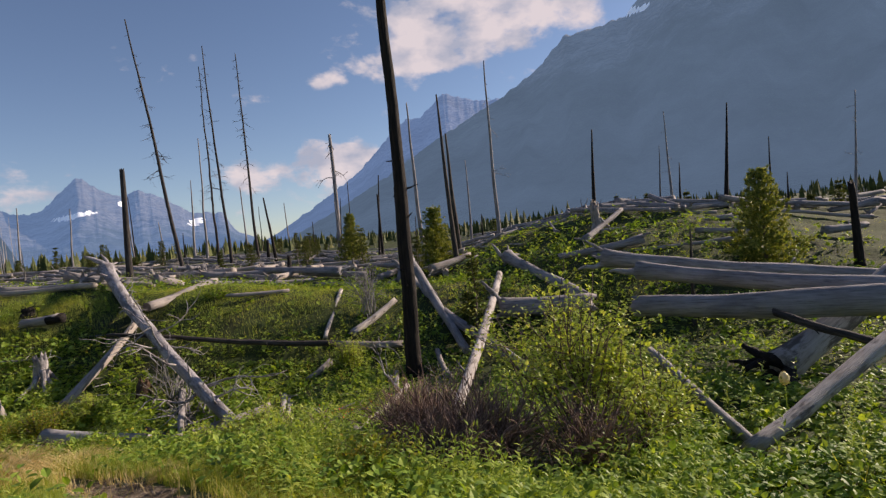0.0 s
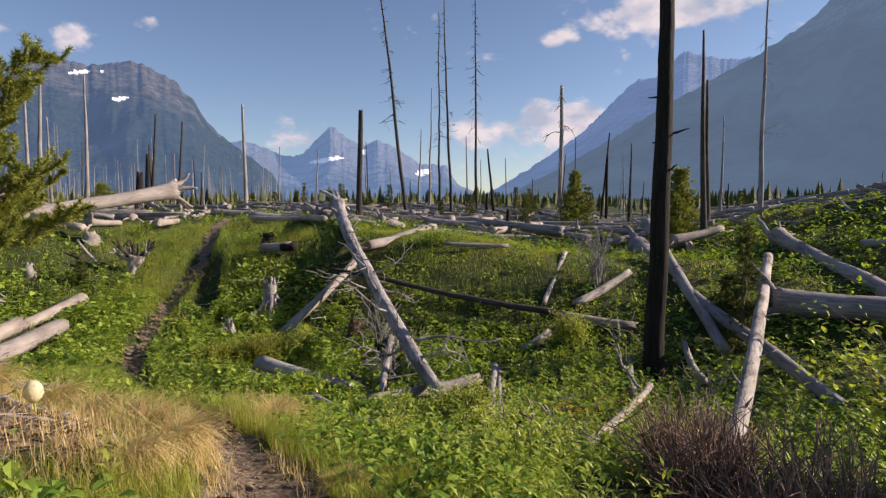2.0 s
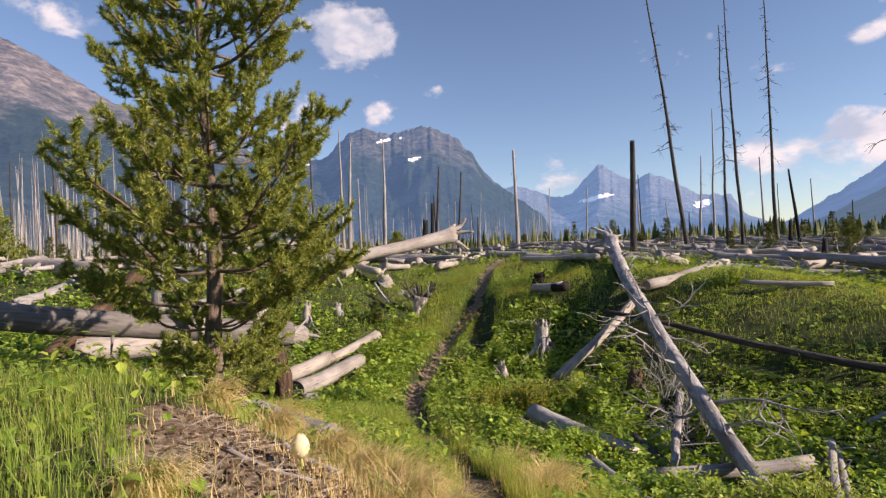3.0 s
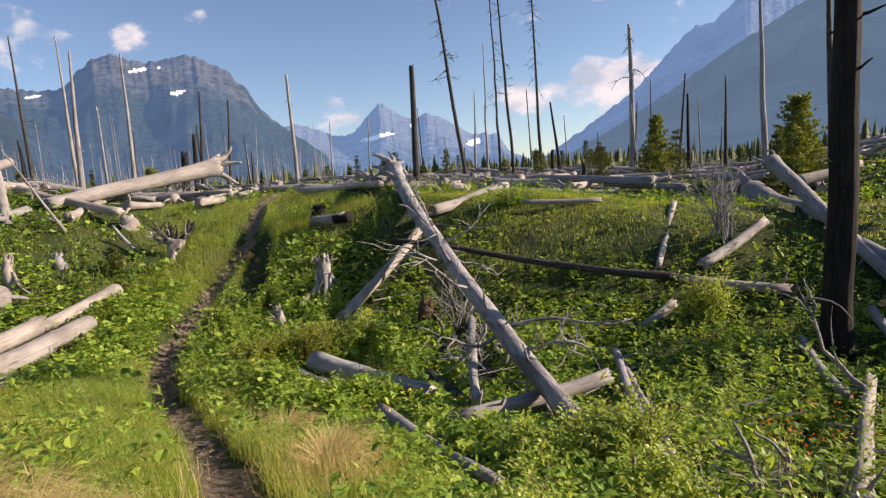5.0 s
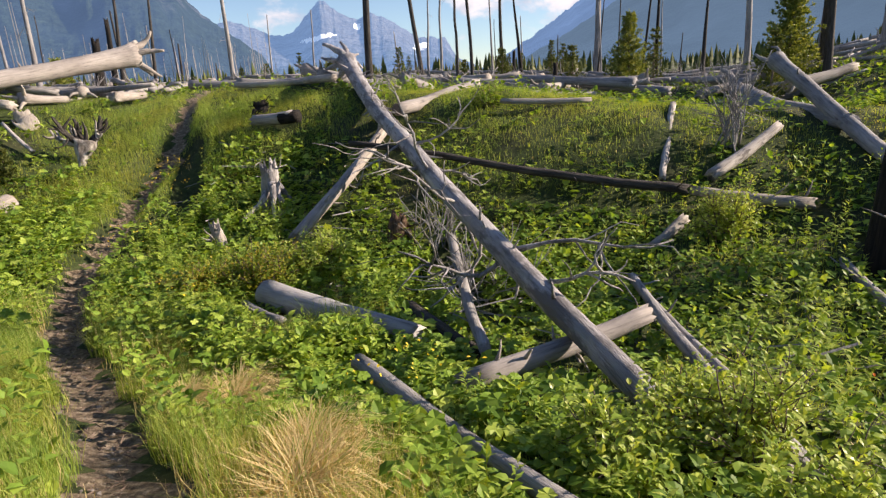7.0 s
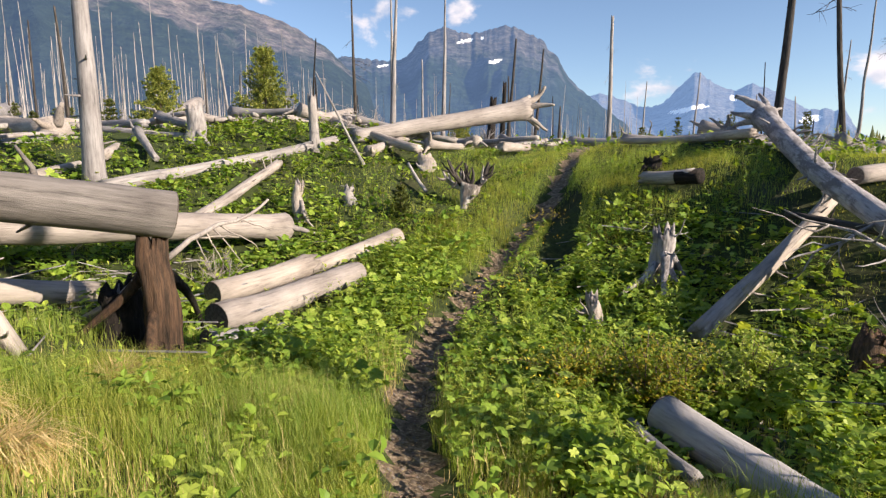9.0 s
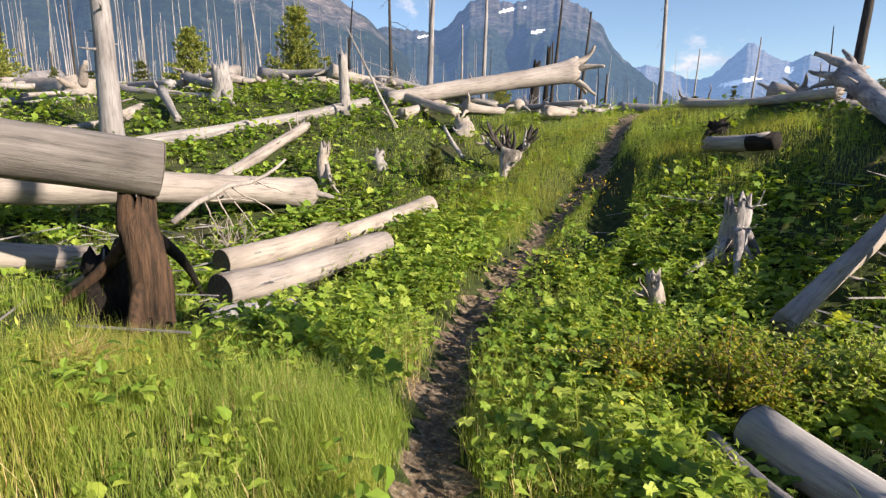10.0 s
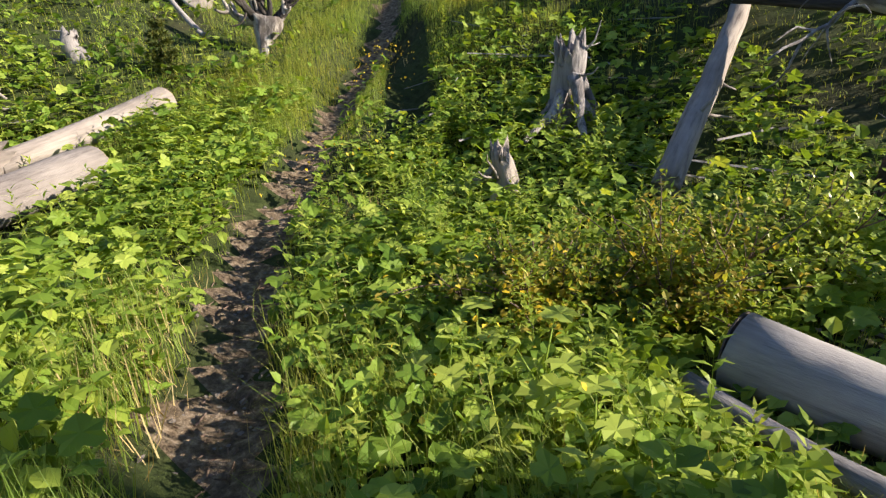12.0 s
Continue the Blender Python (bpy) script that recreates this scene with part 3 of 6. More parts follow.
def fallen_log(label, p0, p1, r0, r1, mat=None, roots=0, stubs=0, bend=0.03, cut=0, char_end=False, branches=0):
    """A trunk lying from p0 to p1. roots: root arms at p0; cut: how many sawn ends; stubs: snapped limb stumps."""
    THING_COUNT[0] += 1
    rs = np.random.RandomState(100 + THING_COUNT[0])
    mat = mat or WOOD_GREY
    length = (Vector(p1) - Vector(p0)).length
    base = new("fallen_log")
    LOG_LINES.append((p0, p1, r0, r1))
    base.matrix_basis = aim(p0, p1)
    tagged(base, label, "log")
    n = max(8, min(40, int(length / 0.22)))
    s = np.linspace(0, 1, n)
    side, lift = smooth_noise(rs, n, min(0.04, 0.006 * length)), smooth_noise(rs, n, min(0.04, 0.006 * length))
    rad = r0 + (r1 - r0) * s
    rad = rad * (1 + smooth_noise(rs, n, 0.05))
    if roots:
        rad = rad * (1 + 0.35 * np.exp(-(s * length / 0.4)))
    pts = np.stack([side, lift - bend * np.sin(math.pi * s), s * length], 1)
    v, t = tube_arrays(pts, rad, 18 if r0 > 0.08 else 12, rs, 0.035, cap=True)
    sides = 18 if r0 > 0.08 else 12
    if not cut or cut == 1:
        # ragged snapped far end
        ends = slice((n - 1) * sides, n * sides)
        v[ends, 2] += rs.uniform(-0.25, 0.55, sides) * max(r1, 0.05) * 1.6
    if not cut and not roots:
        v[:sides, 2] -= rs.uniform(-0.2, 0.6, sides) * max(r0, 0.05) * 1.6
    part("trunk", mesh_of("trunk", v, t, mat, True), base)
    for k in range(cut):
        z, r = (-0.004, rad[0]) if k == 0 else (length + 0.004, rad[-1])
        c = pts[0] if k == 0 else pts[-1]
        vv, tt = tube_arrays([(c[0], c[1], z - 0.004), (c[0], c[1], z + 0.004)], [r * 0.97, r * 0.97], 18, rs, 0.02)
        part("sawn_end", mesh_of("sawn_end", vv, tt, CUT_GREY if mat is WOOD_GREY or k == 0 else CUT_END), base, "dark weathered sawn end grain" if mat is WOOD_GREY or k == 0 else "pale sawn end grain")
    if char_end and not roots:
        k = 3
        at = n - k
        ends = pts[at:at + k] + np.array((0, 0, 1.0)) * np.linspace(0, 1.1 * rad[-1], k)[:, None]
        vv, tt = tube_arrays(ends, rad[at:at + k] * 1.05, 16, rs, 0.07)
        part("charred_end", mesh_of("charred_end", vv, tt, CHARCOAL, True), base, "burnt black end")
    for k in range(roots):
        a = 2 * math.pi * k / roots + rs.uniform(-0.4, 0.4)
        d = np.array((math.cos(a), math.sin(a), -0.9 - rs.uniform(0, 0.7)))
        vv, tt = crooked(rs, (0.6 * r0 * math.cos(a), 0.6 * r0 * math.sin(a), 0.1), d, rs.uniform(1.6, 3.6) * r0 + 0.15, r0 * rs.uniform(0.35, 0.62), 0.55, 8, 8)
        part("root", mesh_of("root", vv, tt, CHARCOAL if char_end else mat, True), base)
    for k in range(stubs):
        u = rs.uniform(0.08, 0.97)
        a = rs.uniform(0, 2 * math.pi)
        r = float(np.interp(u, s, rad))
        c = np.array([np.interp(u, s, pts[:, j]) for j in range(3)])
        out_d = np.array((math.cos(a), math.sin(a), rs.uniform(0.1, 0.7)))
        vv, tt = crooked(rs, c + out_d * r * 0.8, out_d, rs.uniform(0.06, 0.30) + r * 0.5, 0.011 + r * 0.10, 0.35, 4, 6)
        part("limb_stub", mesh_of("limb_stub", vv, tt, mat, True), base)
    for k in range(branches):
        u = rs.uniform(0.42, 0.94)
        a = rs.uniform(0, 2 * math.pi)
        c = np.array([np.interp(u, s, pts[:, j]) for j in range(3)])
        out_d = np.array((math.cos(a), math.sin(a), rs.uniform(0.2, 0.9)))
        limb_with_twigs("bare_branch", "twig", rs, base, WOOD_SILVER, c, out_d, rs.uniform(0.9, 2.0), 0.028, 0.8, 5)
    return base


def dead_tree(label, foot, top, r, mat=None, tip=0.3, limbs=0, droop=False, stubs=0):
    """A standing dead trunk from its foot on the ground to its top."""
    THING_COUNT[0] += 1
    rs = np.random.RandomState(100 + THING_COUNT[0])
    mat = mat or WOOD_GREY
    p0 = on(*foot, -0.15)
    base = new("dead_tree")
    base.matrix_basis = aim(p0, top)
    tagged(base, label, "dead tree")
    length = (Vector(top) - Vector(p0)).length
    n = max(10, min(36, int(length / 0.3)))
    s = np.linspace(0, 1, n)
    rad = r * (1.12 - (1.12 - tip) * s) * (1 + smooth_noise(rs, n, 0.04)) + 0.35 * r * np.exp(-s * length / 0.3)
    w = 0.004 * length
    pts = np.stack([smooth_noise(rs, n, w), smooth_noise(rs, n, w), s * length], 1)
    sides = 16 if r > 0.12 else 10
    v, t = tube_arrays(pts, rad, sides, rs, 0.04)
    v[(n - 1) * sides:n * sides, 2] += rs.uniform(-1.2, 1.6, sides) * r * tip
    part("trunk", mesh_of("trunk", v, t, mat, True), base)
    for k in range(stubs):
        u, a = rs.uniform(0.05, 0.6), rs.uniform(0, 2 * math.pi)
        c = np.array([np.interp(u, s, pts[:, j]) for j in range(3)])
        out_d = np.array((math.cos(a), math.sin(a), rs.uniform(-0.1, 0.4)))
        vv, tt = crooked(rs, c + out_d * r * 0.75, out_d, rs.uniform(0.1, 0.3) + 0.3 * r, 0.02 + 0.05 * r, 0.3, 4, 6)
        part("limb_stub", mesh_of("limb_stub", vv, tt, mat, True), base)
    for k in range(limbs):
        u = rs.uniform(0.62, 0.97) if droop else rs.uniform(0.35, 0.97)
        a = rs.uniform(0, 2 * math.pi)
        c = np.array([np.interp(u, s, pts[:, j]) for j in range(3)])
        d = np.array((math.cos(a), math.sin(a), rs.uniform(-0.1, 0.35) if droop else rs.uniform(-0.6, 0.1)))
        ln = rs.uniform(0.9, 1.9) if droop else rs.uniform(0.35, 1.0) * (1.25 - u)* 1.5
        limb_with_twigs("limb", "twig", rs, base, mat, c, d, ln, (0.035 if droop else 0.013) * (length / 8) ** 0.5, 0.5, 3 if droop else 2, 0.22 if droop else 0.06)
    return base


NEEDLE_V = np.array([(-0.5, 0, 0), (0.5, 0, 0), (0, 1, 0)])
NEEDLE_T = np.array([(0, 1, 2)])


def tuft_directions(rs, axis, n, spread):
    d = axis + rs.normal(0, spread, (n, 3))
    return d / (np.linalg.norm(d, axis=1)[:, None] + 1e-9)


def needles_on(rs, twigs, per, length, width):
    """Needles round many twigs (start, end), as arrays of thin triangles."""
    a, b = twigs[:, 0], twigs[:, 1]
    n = len(a)
    u = rs.uniform(0, 1, (n, per))
    p = a[:, None] + (b - a)[:, None] * u[..., None]
    ax = (b - a) / (np.linalg.norm(b - a, axis=1)[:, None] + 1e-9)
    d = ax[:, None] * 0.75 + rs.normal(0, 0.62, (n, per, 3))
    d /= np.linalg.norm(d, axis=2)[..., None]
    w = np.cross(d, rs.normal(0, 1, (n, per, 3)))
    w /= np.linalg.norm(w, axis=2)[..., None] + 1e-9
    ln = (length * rs.uniform(0.6, 1.2, (n, per)))[..., None]
    v = np.stack([p - w * width * 0.5, p + w * width * 0.5, p + d * ln], 2).reshape(-1, 3)
    return v, np.arange(len(v)).reshape(-1, 3)


def young_pine(label, x, y, height, spread, near=False):
    """Trunk, whorls of limbs curving up at the ends, and needles in tufts."""
    THING_COUNT[0] += 1
    rs = np.random.RandomState(100 + THING_COUNT[0])
    height, spread = max(height, 0.5), max(spread, 0.2) * (1.0 if near or spread < 0.8 else 1.4)
    base = new("pine_tree")
    base.matrix_basis = Matrix.Translation(on(x, y, -0.1))
    tagged(base, label, "tree")
    n = 14
    z = np.linspace(0, height, n)
    lean = np.stack([smooth_noise(rs, n, 0.012 * height), smooth_noise(rs, n, 0.012 * height), z], 1)
    r = (0.013 * height + 0.02) * (1.05 - z / height)
    r = np.maximum(r, 0.006)
    part("trunk", mesh_of("trunk", *tube_arrays(lean, r, 10, rs, 0.05), PINE_BARK, True), base)
    whorls = max(7, int(height / (0.33 if near else 0.15)))
    limbs, twigs = [], []
    arms = 6 if near else 5
    for k in range(whorls):
        u = 0.05 + 0.93 * (k + rs.uniform(-0.3, 0.3)) / whorls
        c = np.array([np.interp(u, z / height, lean[:, j]) for j in range(3)])
        reach = spread * (min(1.0, 0.62 + 1.3 * u) * (1.05 - u) ** 0.5 if near else (1.05 - u) ** 0.8) * rs.uniform(0.75, 1.1) * (1.0 if u > 0.14 else 0.75)
        for j in range(arms):
            a = 2 * math.pi * (j + rs.uniform(-0.35, 0.35)) / arms + k * 1.1
            ln = reach * (rs.uniform(0.4, 1.3) if near else rs.uniform(0.6, 1.1))
            m = 9
            s = np.linspace(0, 1, m)
            rise = (rs.uniform(0.25, 0.6) if near else 0.15) * ln
            line = c + np.stack([np.cos(a) * ln * s, np.sin(a) * ln * s, rise * (1.5 * s ** 2 - 0.55 * s)], 1) + rs.normal(0, 0.018 * ln, (m, 3)) * s[:, None]
            limbs.append(tube_arrays(line, 0.006 + 0.016 * ln * (1 - 0.8 * s) * (0.8 if near else 0.5), 5, None, 0, False))
            side = np.array((-math.sin(a), math.cos(a), 0.0))
            out_d = np.array((math.cos(a), math.sin(a), 0.0))
            count = max(4, int(ln / (0.13 if near else 0.11)))
            for q in np.linspace(0.44 if near else 0.12, 1.0, count):
                p = np.array([np.interp(q, s, line[:, i]) for i in range(3)])
                for w in (-1, 1):
                    if not near:
                        d = side * w * rs.uniform(0.5, 1.0) + out_d * rs.uniform(0.3, 0.9) + np.array((0, 0, rs.uniform(0.15, 0.8)))
                        twigs.append((p, p + d / np.linalg.norm(d) * (0.08 + 0.30 * ln * (1.1 - q)) * rs.uniform(0.6, 1.1)))
                        continue
                    if rs.uniform() < 0.30:
                        continue
                    # a bough that turns up at its end, its shoots like brushes
                    d = side * w * rs.uniform(0.5, 1.1) + out_d * rs.uniform(0.4, 0.9) + np.array((0, 0, rs.uniform(-0.1, 0.5)))
                    d /= np.linalg.norm(d)
                    reach_b = (0.14 + 0.42 * ln * (1.08 - q)) * rs.uniform(0.6, 1.2)
                    mid, end = p + d * reach_b * 0.55, p + d * reach_b + np.array((0, 0, reach_b * rs.uniform(0.15, 0.5)))
                    limbs.append(tube_arrays([p, mid, end], [0.007, 0.005, 0.003], 4, None, 0, False))
                    twigs.append((mid, end))
                    for f in np.linspace(0.35, 1.0, max(2, int(reach_b / 0.11))):
                        o = p + (mid - p) * f * 2 if f < 0.5 else mid + (end - mid) * (f * 2 - 1)
                        e = d * 0.6 + rs.normal(0, 0.55, 3) + np.array((0, 0, rs.uniform(0.4, 1.2)))
                        twigs.append((o, o + e / np.linalg.norm(e) * rs.uniform(0.08, 0.18)))
            twigs.append((line[-2], line[-1] + np.array((0, 0, 0.10 if near else 0.05))))
    twigs.append((lean[-3], lean[-1] + np.array((0, 0, 0.06))))
    twigs = np.array(twigs)
    if not near:
        twigs = twigs + rs.normal(0, 0.05 * spread, (len(twigs), 1, 3))
        twigs = twigs[rs.permutation(len(twigs))[:1500 if spread > 0.85 else 300]]
    if near:
        boughs = [limbs[k] for k in range(len(limbs)) if len(limbs[k][0]) < 40]
        for v, t in limbs:
            if len(v) >= 40:
                part("limb", mesh_of("limb", v, t, PINE_BARK, True), base)
        part("bough", mesh_of("bough", *join(boughs), PINE_BARK, True), base)
        v, t = needles_on(rs, twigs, 115, 0.072, 0.0105)
    else:
        big = spread > 0.9
        v, t = needles_on(rs, twigs, 18 if big else 14, 0.06 + 0.035 * spread, 0.026 + 0.010 * spread)
    part("crown", mesh_of("crown", v, t, NEEDLE if near or spread > 1.1 else NEEDLE_FAR), base)
    return base


# the slope across the gully
fallen_log("long silver-grey fallen trunk with torn roots down the bank", (-13.00, 22.20, 3.10), (-3.30, 9.30, 0.02), 0.225, 0.105, WOOD_SILVER, roots=9, stubs=36, bend=0.38, branches=12)
fallen_log("pale fallen trunk resting across a larger log", (-9.53, 18.23, 1.80), (-8.94, 22.19, 2.20), 0.140, 0.170, WOOD_PALE, stubs=3, cut=1)
fallen_log("straight bleached fallen trunk leaning on the bank", (-9.43, 13.76, 0.0), (-9.80, 18.10, 1.42), 0.115, 0.120, WOOD_PALE, stubs=9)
fallen_log("thin charred fallen trunk across the gully", (-9.50, 15.95, 1.30), (-3.40, 16.55, 0.36), 0.050, 0.088, WOOD_DARK, stubs=9)
fallen_log("bleached broken trunk end beyond the charred one", (-3.30, 16.60, 0.33), (-1.50, 16.80, 0.10), 0.080, 0.100, WOOD_PALE, stubs=5)
fallen_log("short grey trunk lying across the gully floor", (-5.13, 9.86, 0.06), (-3.85, 11.62, 0.04), 0.085, 0.095, WOOD_PALE, stubs=5)
fallen_log("thin grey pole lying down the slope", (-4.08, 13.90, -0.44), (-2.75, 8.96, 0.16), 0.045, 0.043, WOOD_GREY, stubs=3)
fallen_log("thin brown-grey pole among herbs", (-7.09, 14.84, -0.20), (-5.23, 10.72, -0.07), 0.080, 0.061, WOOD_GREY, stubs=2)
fallen_log("smooth thick grey log in the undergrowth beside the path", (-8.54, 11.77, -0.18), (-6.20, 11.25, -0.26), 0.187, 0.115, WOOD_SMOOTH, cut=1)
fallen_log("thin grey branch log beside a thicker one", (-8.65, 11.48, -0.24), (-7.87, 11.16, -0.25), 0.055, 0.058, WOOD_GREY, stubs=4)
fallen_log("grey log half hidden in leaves", (-6.28, 10.21, -0.13), (-4.05, 8.38, 0.33), 0.101, 0.062, WOOD_GREY)
fallen_log("old mossy grey log half buried in herbs", (-6.66, 12.15, -0.38), (-5.24, 10.88, -0.25), 0.106, 0.070, WOOD_DARK)
fallen_log("short sawn log with a charred end on the crest", (-13.29, 17.89, 1.70), (-12.21, 17.97, 1.75), 0.125, 0.156, WOOD_PALE, char_end=True)
fallen_log("slender bleached tree fallen across the gully", (-0.22, 8.87, 0.01), (2.00, 21.40, 1.50), 0.105, 0.120, WOOD_PATCH, stubs=9)
fallen_log("grey trunk with forked root end behind a charred pole", (-1.40, 22.60, 2.40), (0.40, 15.80, -0.10), 0.160, 0.120, WOOD_GREY, roots=4, stubs=4)
fallen_log("grey trunk lying in the grass", (-0.13, 18.17, 0.70), (1.87, 13.16, -0.26), 0.148, 0.117, WOOD_GREY, stubs=2)
fallen_log("thick root log pointing up from the grass", (-1.77, 25.50, 1.41), (-0.51, 19.39, 1.17), 0.308, 0.160, WOOD_GREY, roots=4)
fallen_log("weathered broken log in the herbs", (-2.98, 17.37, 0.47), (-1.75, 19.00, 1.17), 0.110, 0.090, WOOD_PATCH, stubs=4)
fallen_log("broken bleached splinter of trunk", (-3.90, 15.14, -0.29), (-3.43, 16.00, -0.04), 0.070, 0.095, WOOD_PALE)
fallen_log("thin leaning mottled dead stem", (-3.80, 17.28, 0.43), (-3.68, 19.99, 1.58), 0.062, 0.068, WOOD_PATCH, stubs=4)
fallen_log("long grey trunk with upturned root", (2.69, 24.22, 1.97), (4.24, 17.82, 0.78), 0.227, 0.219, WOOD_GREY, roots=4, stubs=2)
fallen_log("thick weathered trunk in shade with broken end", (1.60, 17.95, 0.68), (4.29, 17.53, 0.68), 0.278, 0.281, WOOD_GREY, roots=3)
# logs on the side of the gully away from the path
fallen_log("long dark grey fallen trunk bridging the hollow", (3.91, 11.87, 1.31), (7.15, 9.13, 1.46), 0.213, 0.256, WOOD_GREY, stubs=2)
fallen_log("long grey fallen trunk with a snapped end", (4.51, 13.46, 1.90), (8.02, 10.23, 1.45), 0.171, 0.195, WOOD_GREY, roots=2, stubs=3)
fallen_log("long grey fallen trunk behind two others", (4.32, 15.61, 2.12), (9.52, 12.11, 1.32), 0.195, 0.185, WOOD_GREY, roots=3, stubs=3)
fallen_log("bleached trunk with bark patches and burnt roots", (5.49, 9.74, 0.32), (8.41, 10.69, 1.69), 0.246, 0.232, WOOD_PATCH, roots=8, char_end=True)
fallen_log("bleached trunk with peeling bark", (3.17, 6.33, 0.48), (5.90, 7.58, 1.31), 0.092, 0.115, WOOD_PATCH, stubs=3)
fallen_log("slim grey pole leaning down through the herbs", (3.40, 9.93, 0.83), (3.39, 6.49, 0.40), 0.070, 0.060, WOOD_GREY, stubs=2)
fallen_log("thin dark pole across the trunks", (5.52, 9.74, 1.31), (6.01, 7.74, 1.04), 0.067, 0.064, WOOD_DARK, stubs=1)
# the log pile on the west side
fallen_log("thick smooth grey sawn log propped on a charred stump", (-11.87, 8.46, 1.54), (-11.70, 2.70, 2.67), 0.235, 0.190, WOOD_ASH, cut=1, stubs=7)
fallen_log("long grey-brown fallen trunk with a curled root end", (-16.43, 11.19, 0.80), (-13.41, 5.13, 1.53), 0.216, 0.244, WOOD_PALE, roots=2, stubs=2)
fallen_log("pale log lying low in the grass", (-13.93, 7.85, 0.46), (-11.89, 5.65, 1.24), 0.139, 0.138, WOOD_PALE)
fallen_log("freshly bleached sawn log beside the path", (-12.70, 9.01, 0.20), (-14.07, 11.55, 0.25), 0.199, 0.193, WOOD_PALE, cut=2)
fallen_log("bleached sawn log with a dark sawn end", (-13.77, 9.23, 0.28), (-14.68, 10.98, 0.37), 0.170, 0.182, WOOD_PALE, cut=1)
fallen_log("slim bleached sawn log in the herbs", (-14.60, 10.95, 0.32), (-15.42, 13.12, 0.58), 0.117, 0.182, WOOD_PALE, cut=2)
fallen_log("grey sawn log end in the herbs", (-12.03, 8.74, 0.17), (-12.52, 9.75, 0.00), 0.112, 0.080, WOOD_GREY, cut=1)
fallen_log("bleached pole lying up the grassy bank", (-16.73, 9.26, 0.78), (-19.51, 12.23, 2.00), 0.128, 0.106, WOOD_PALE, stubs=5)
fallen_log("mottled white pole leaning on the log pile", (-11.52, 7.13, 0.49), (-11.31, 6.49, 2.34), 0.085, 0.068, WOOD_PATCH, stubs=6)
fallen_log("broken grey stick against the charred stump", (-12.87, 7.65, 0.35), (-12.11, 8.18, 0.87), 0.053, 0.053, WOOD_GREY, stubs=2)
fallen_log("long bleached trunk with upturned roots on the crest", (-19.95, 20.78, 3.73), (-20.98, 15.04, 2.74), 0.286, 0.215, WOOD_PALE, roots=6, stubs=2)
fallen_log("long bleached pole across the rise", (-59.98, 34.30, 7.02), (-19.80, 7.40, 1.79), 0.391, 0.109, WOOD_PALE, stubs=3)
fallen_log("bleached pole on the rise", (-20.74, 14.30, 2.64), (-19.16, 8.55, 1.56), 0.112, 0.143, WOOD_GREY, stubs=3)
fallen_log("pale log with broken end on the rise", (-24.26, 7.98, 2.90), (-64.82, -5.30, 5.26), 0.271, 0.781, WOOD_PALE, roots=3)
fallen_log("grey log on the rise", (-66.22, 6.42, 6.34), (-24.58, 3.56, 2.65), 0.661, 0.207, WOOD_GREY, stubs=2)
fallen_log("grey log with stubs lying on the rise", (-24.30, 7.80, 2.74), (-21.07, 5.16, 2.09), 0.163, 0.166, WOOD_GREY, stubs=3)
fallen_log("bleached trunk with splintered tip on the rise", (-64.80, 20.68, 7.59), (-21.08, 8.72, 2.19), 0.541, 0.119, WOOD_PALE, stubs=1)
fallen_log("pale log on the plain behind the crest", (-23.87, 27.95, 2.78), (-11.99, 19.67, 2.61), 0.125, 0.104, WOOD_PALE)
fallen_log("pale log along the crest grass", (-7.30, 19.06, 1.86), (-5.45, 19.86, 1.76), 0.059, 0.068, WOOD_PALE)
fallen_log("pale pole along the crest grass", (-5.71, 25.49, 1.54), (-2.98, 25.41, 1.32), 0.073, 0.072, WOOD_PALE)
fallen_log("broken grey bole in the crest grass", (-15.98, 20.64, 2.60), (-12.89, 20.79, 2.62), 0.095, 0.075, WOOD_PALE)
# standing dead trees
dead_tree("tall charred black pole standing in the gully", (-1.04, 14.76), (-0.90, 14.77, 10.82), 0.182, CHARCOAL, tip=0.6, stubs=9)
dead_tree("thick broken grey snag on the plain", (-16.30, 29.84), (-16.14, 29.92, 8.06), 0.155, WOOD_DARK, tip=0.75)
dead_tree("leaning dead larch with bare twigs", (-16.48, 36.45), (-18.04, 35.70, 18.18), 0.118, WOOD_DARK, limbs=40)
dead_tree("slim dead tree with bare twigs", (-17.40, 44.74), (-17.38, 44.74, 17.86), 0.095, WOOD_DARK, limbs=30)
dead_tree("slim dead tree leaning a little", (-15.87, 43.17), (-16.30, 43.02, 18.76), 0.105, WOOD_DARK, limbs=22)
dead_tree("dead tree with drooping dead limbs", (-13.73, 42.86), (-13.84, 42.82, 17.91), 0.100, WOOD_DARK, limbs=44)
dead_tree("thin grey distant dead tree", (-23.46, 57.39), (-23.17, 57.51, 15.02), 0.122, WOOD_GREY)
dead_tree("thin grey distant dead tree", (-26.09, 60.62), (-25.74, 60.77, 11.35), 0.130, WOOD_GREY, limbs=6)
dead_tree("broken snag with drooping crooked limbs", (-8.70, 49.24), (-8.67, 49.24, 12.46), 0.200, WOOD_GREY, tip=0.6, limbs=9, droop=True)
dead_tree("grey snag with a few limb stubs", (-27.29, 34.00), (-27.31, 33.98, 9.80), 0.130, WOOD_GREY, tip=0.6, limbs=5)
dead_tree("pale bare standing dead pole", (-28.75, 23.61), (-28.66, 23.73, 9.77), 0.115, WOOD_GREY, limbs=3)
dead_tree("thick grey standing dead pole", (-24.90, 18.57), (-24.76, 18.79, 8.47), 0.120, WOOD_GREY, limbs=2)
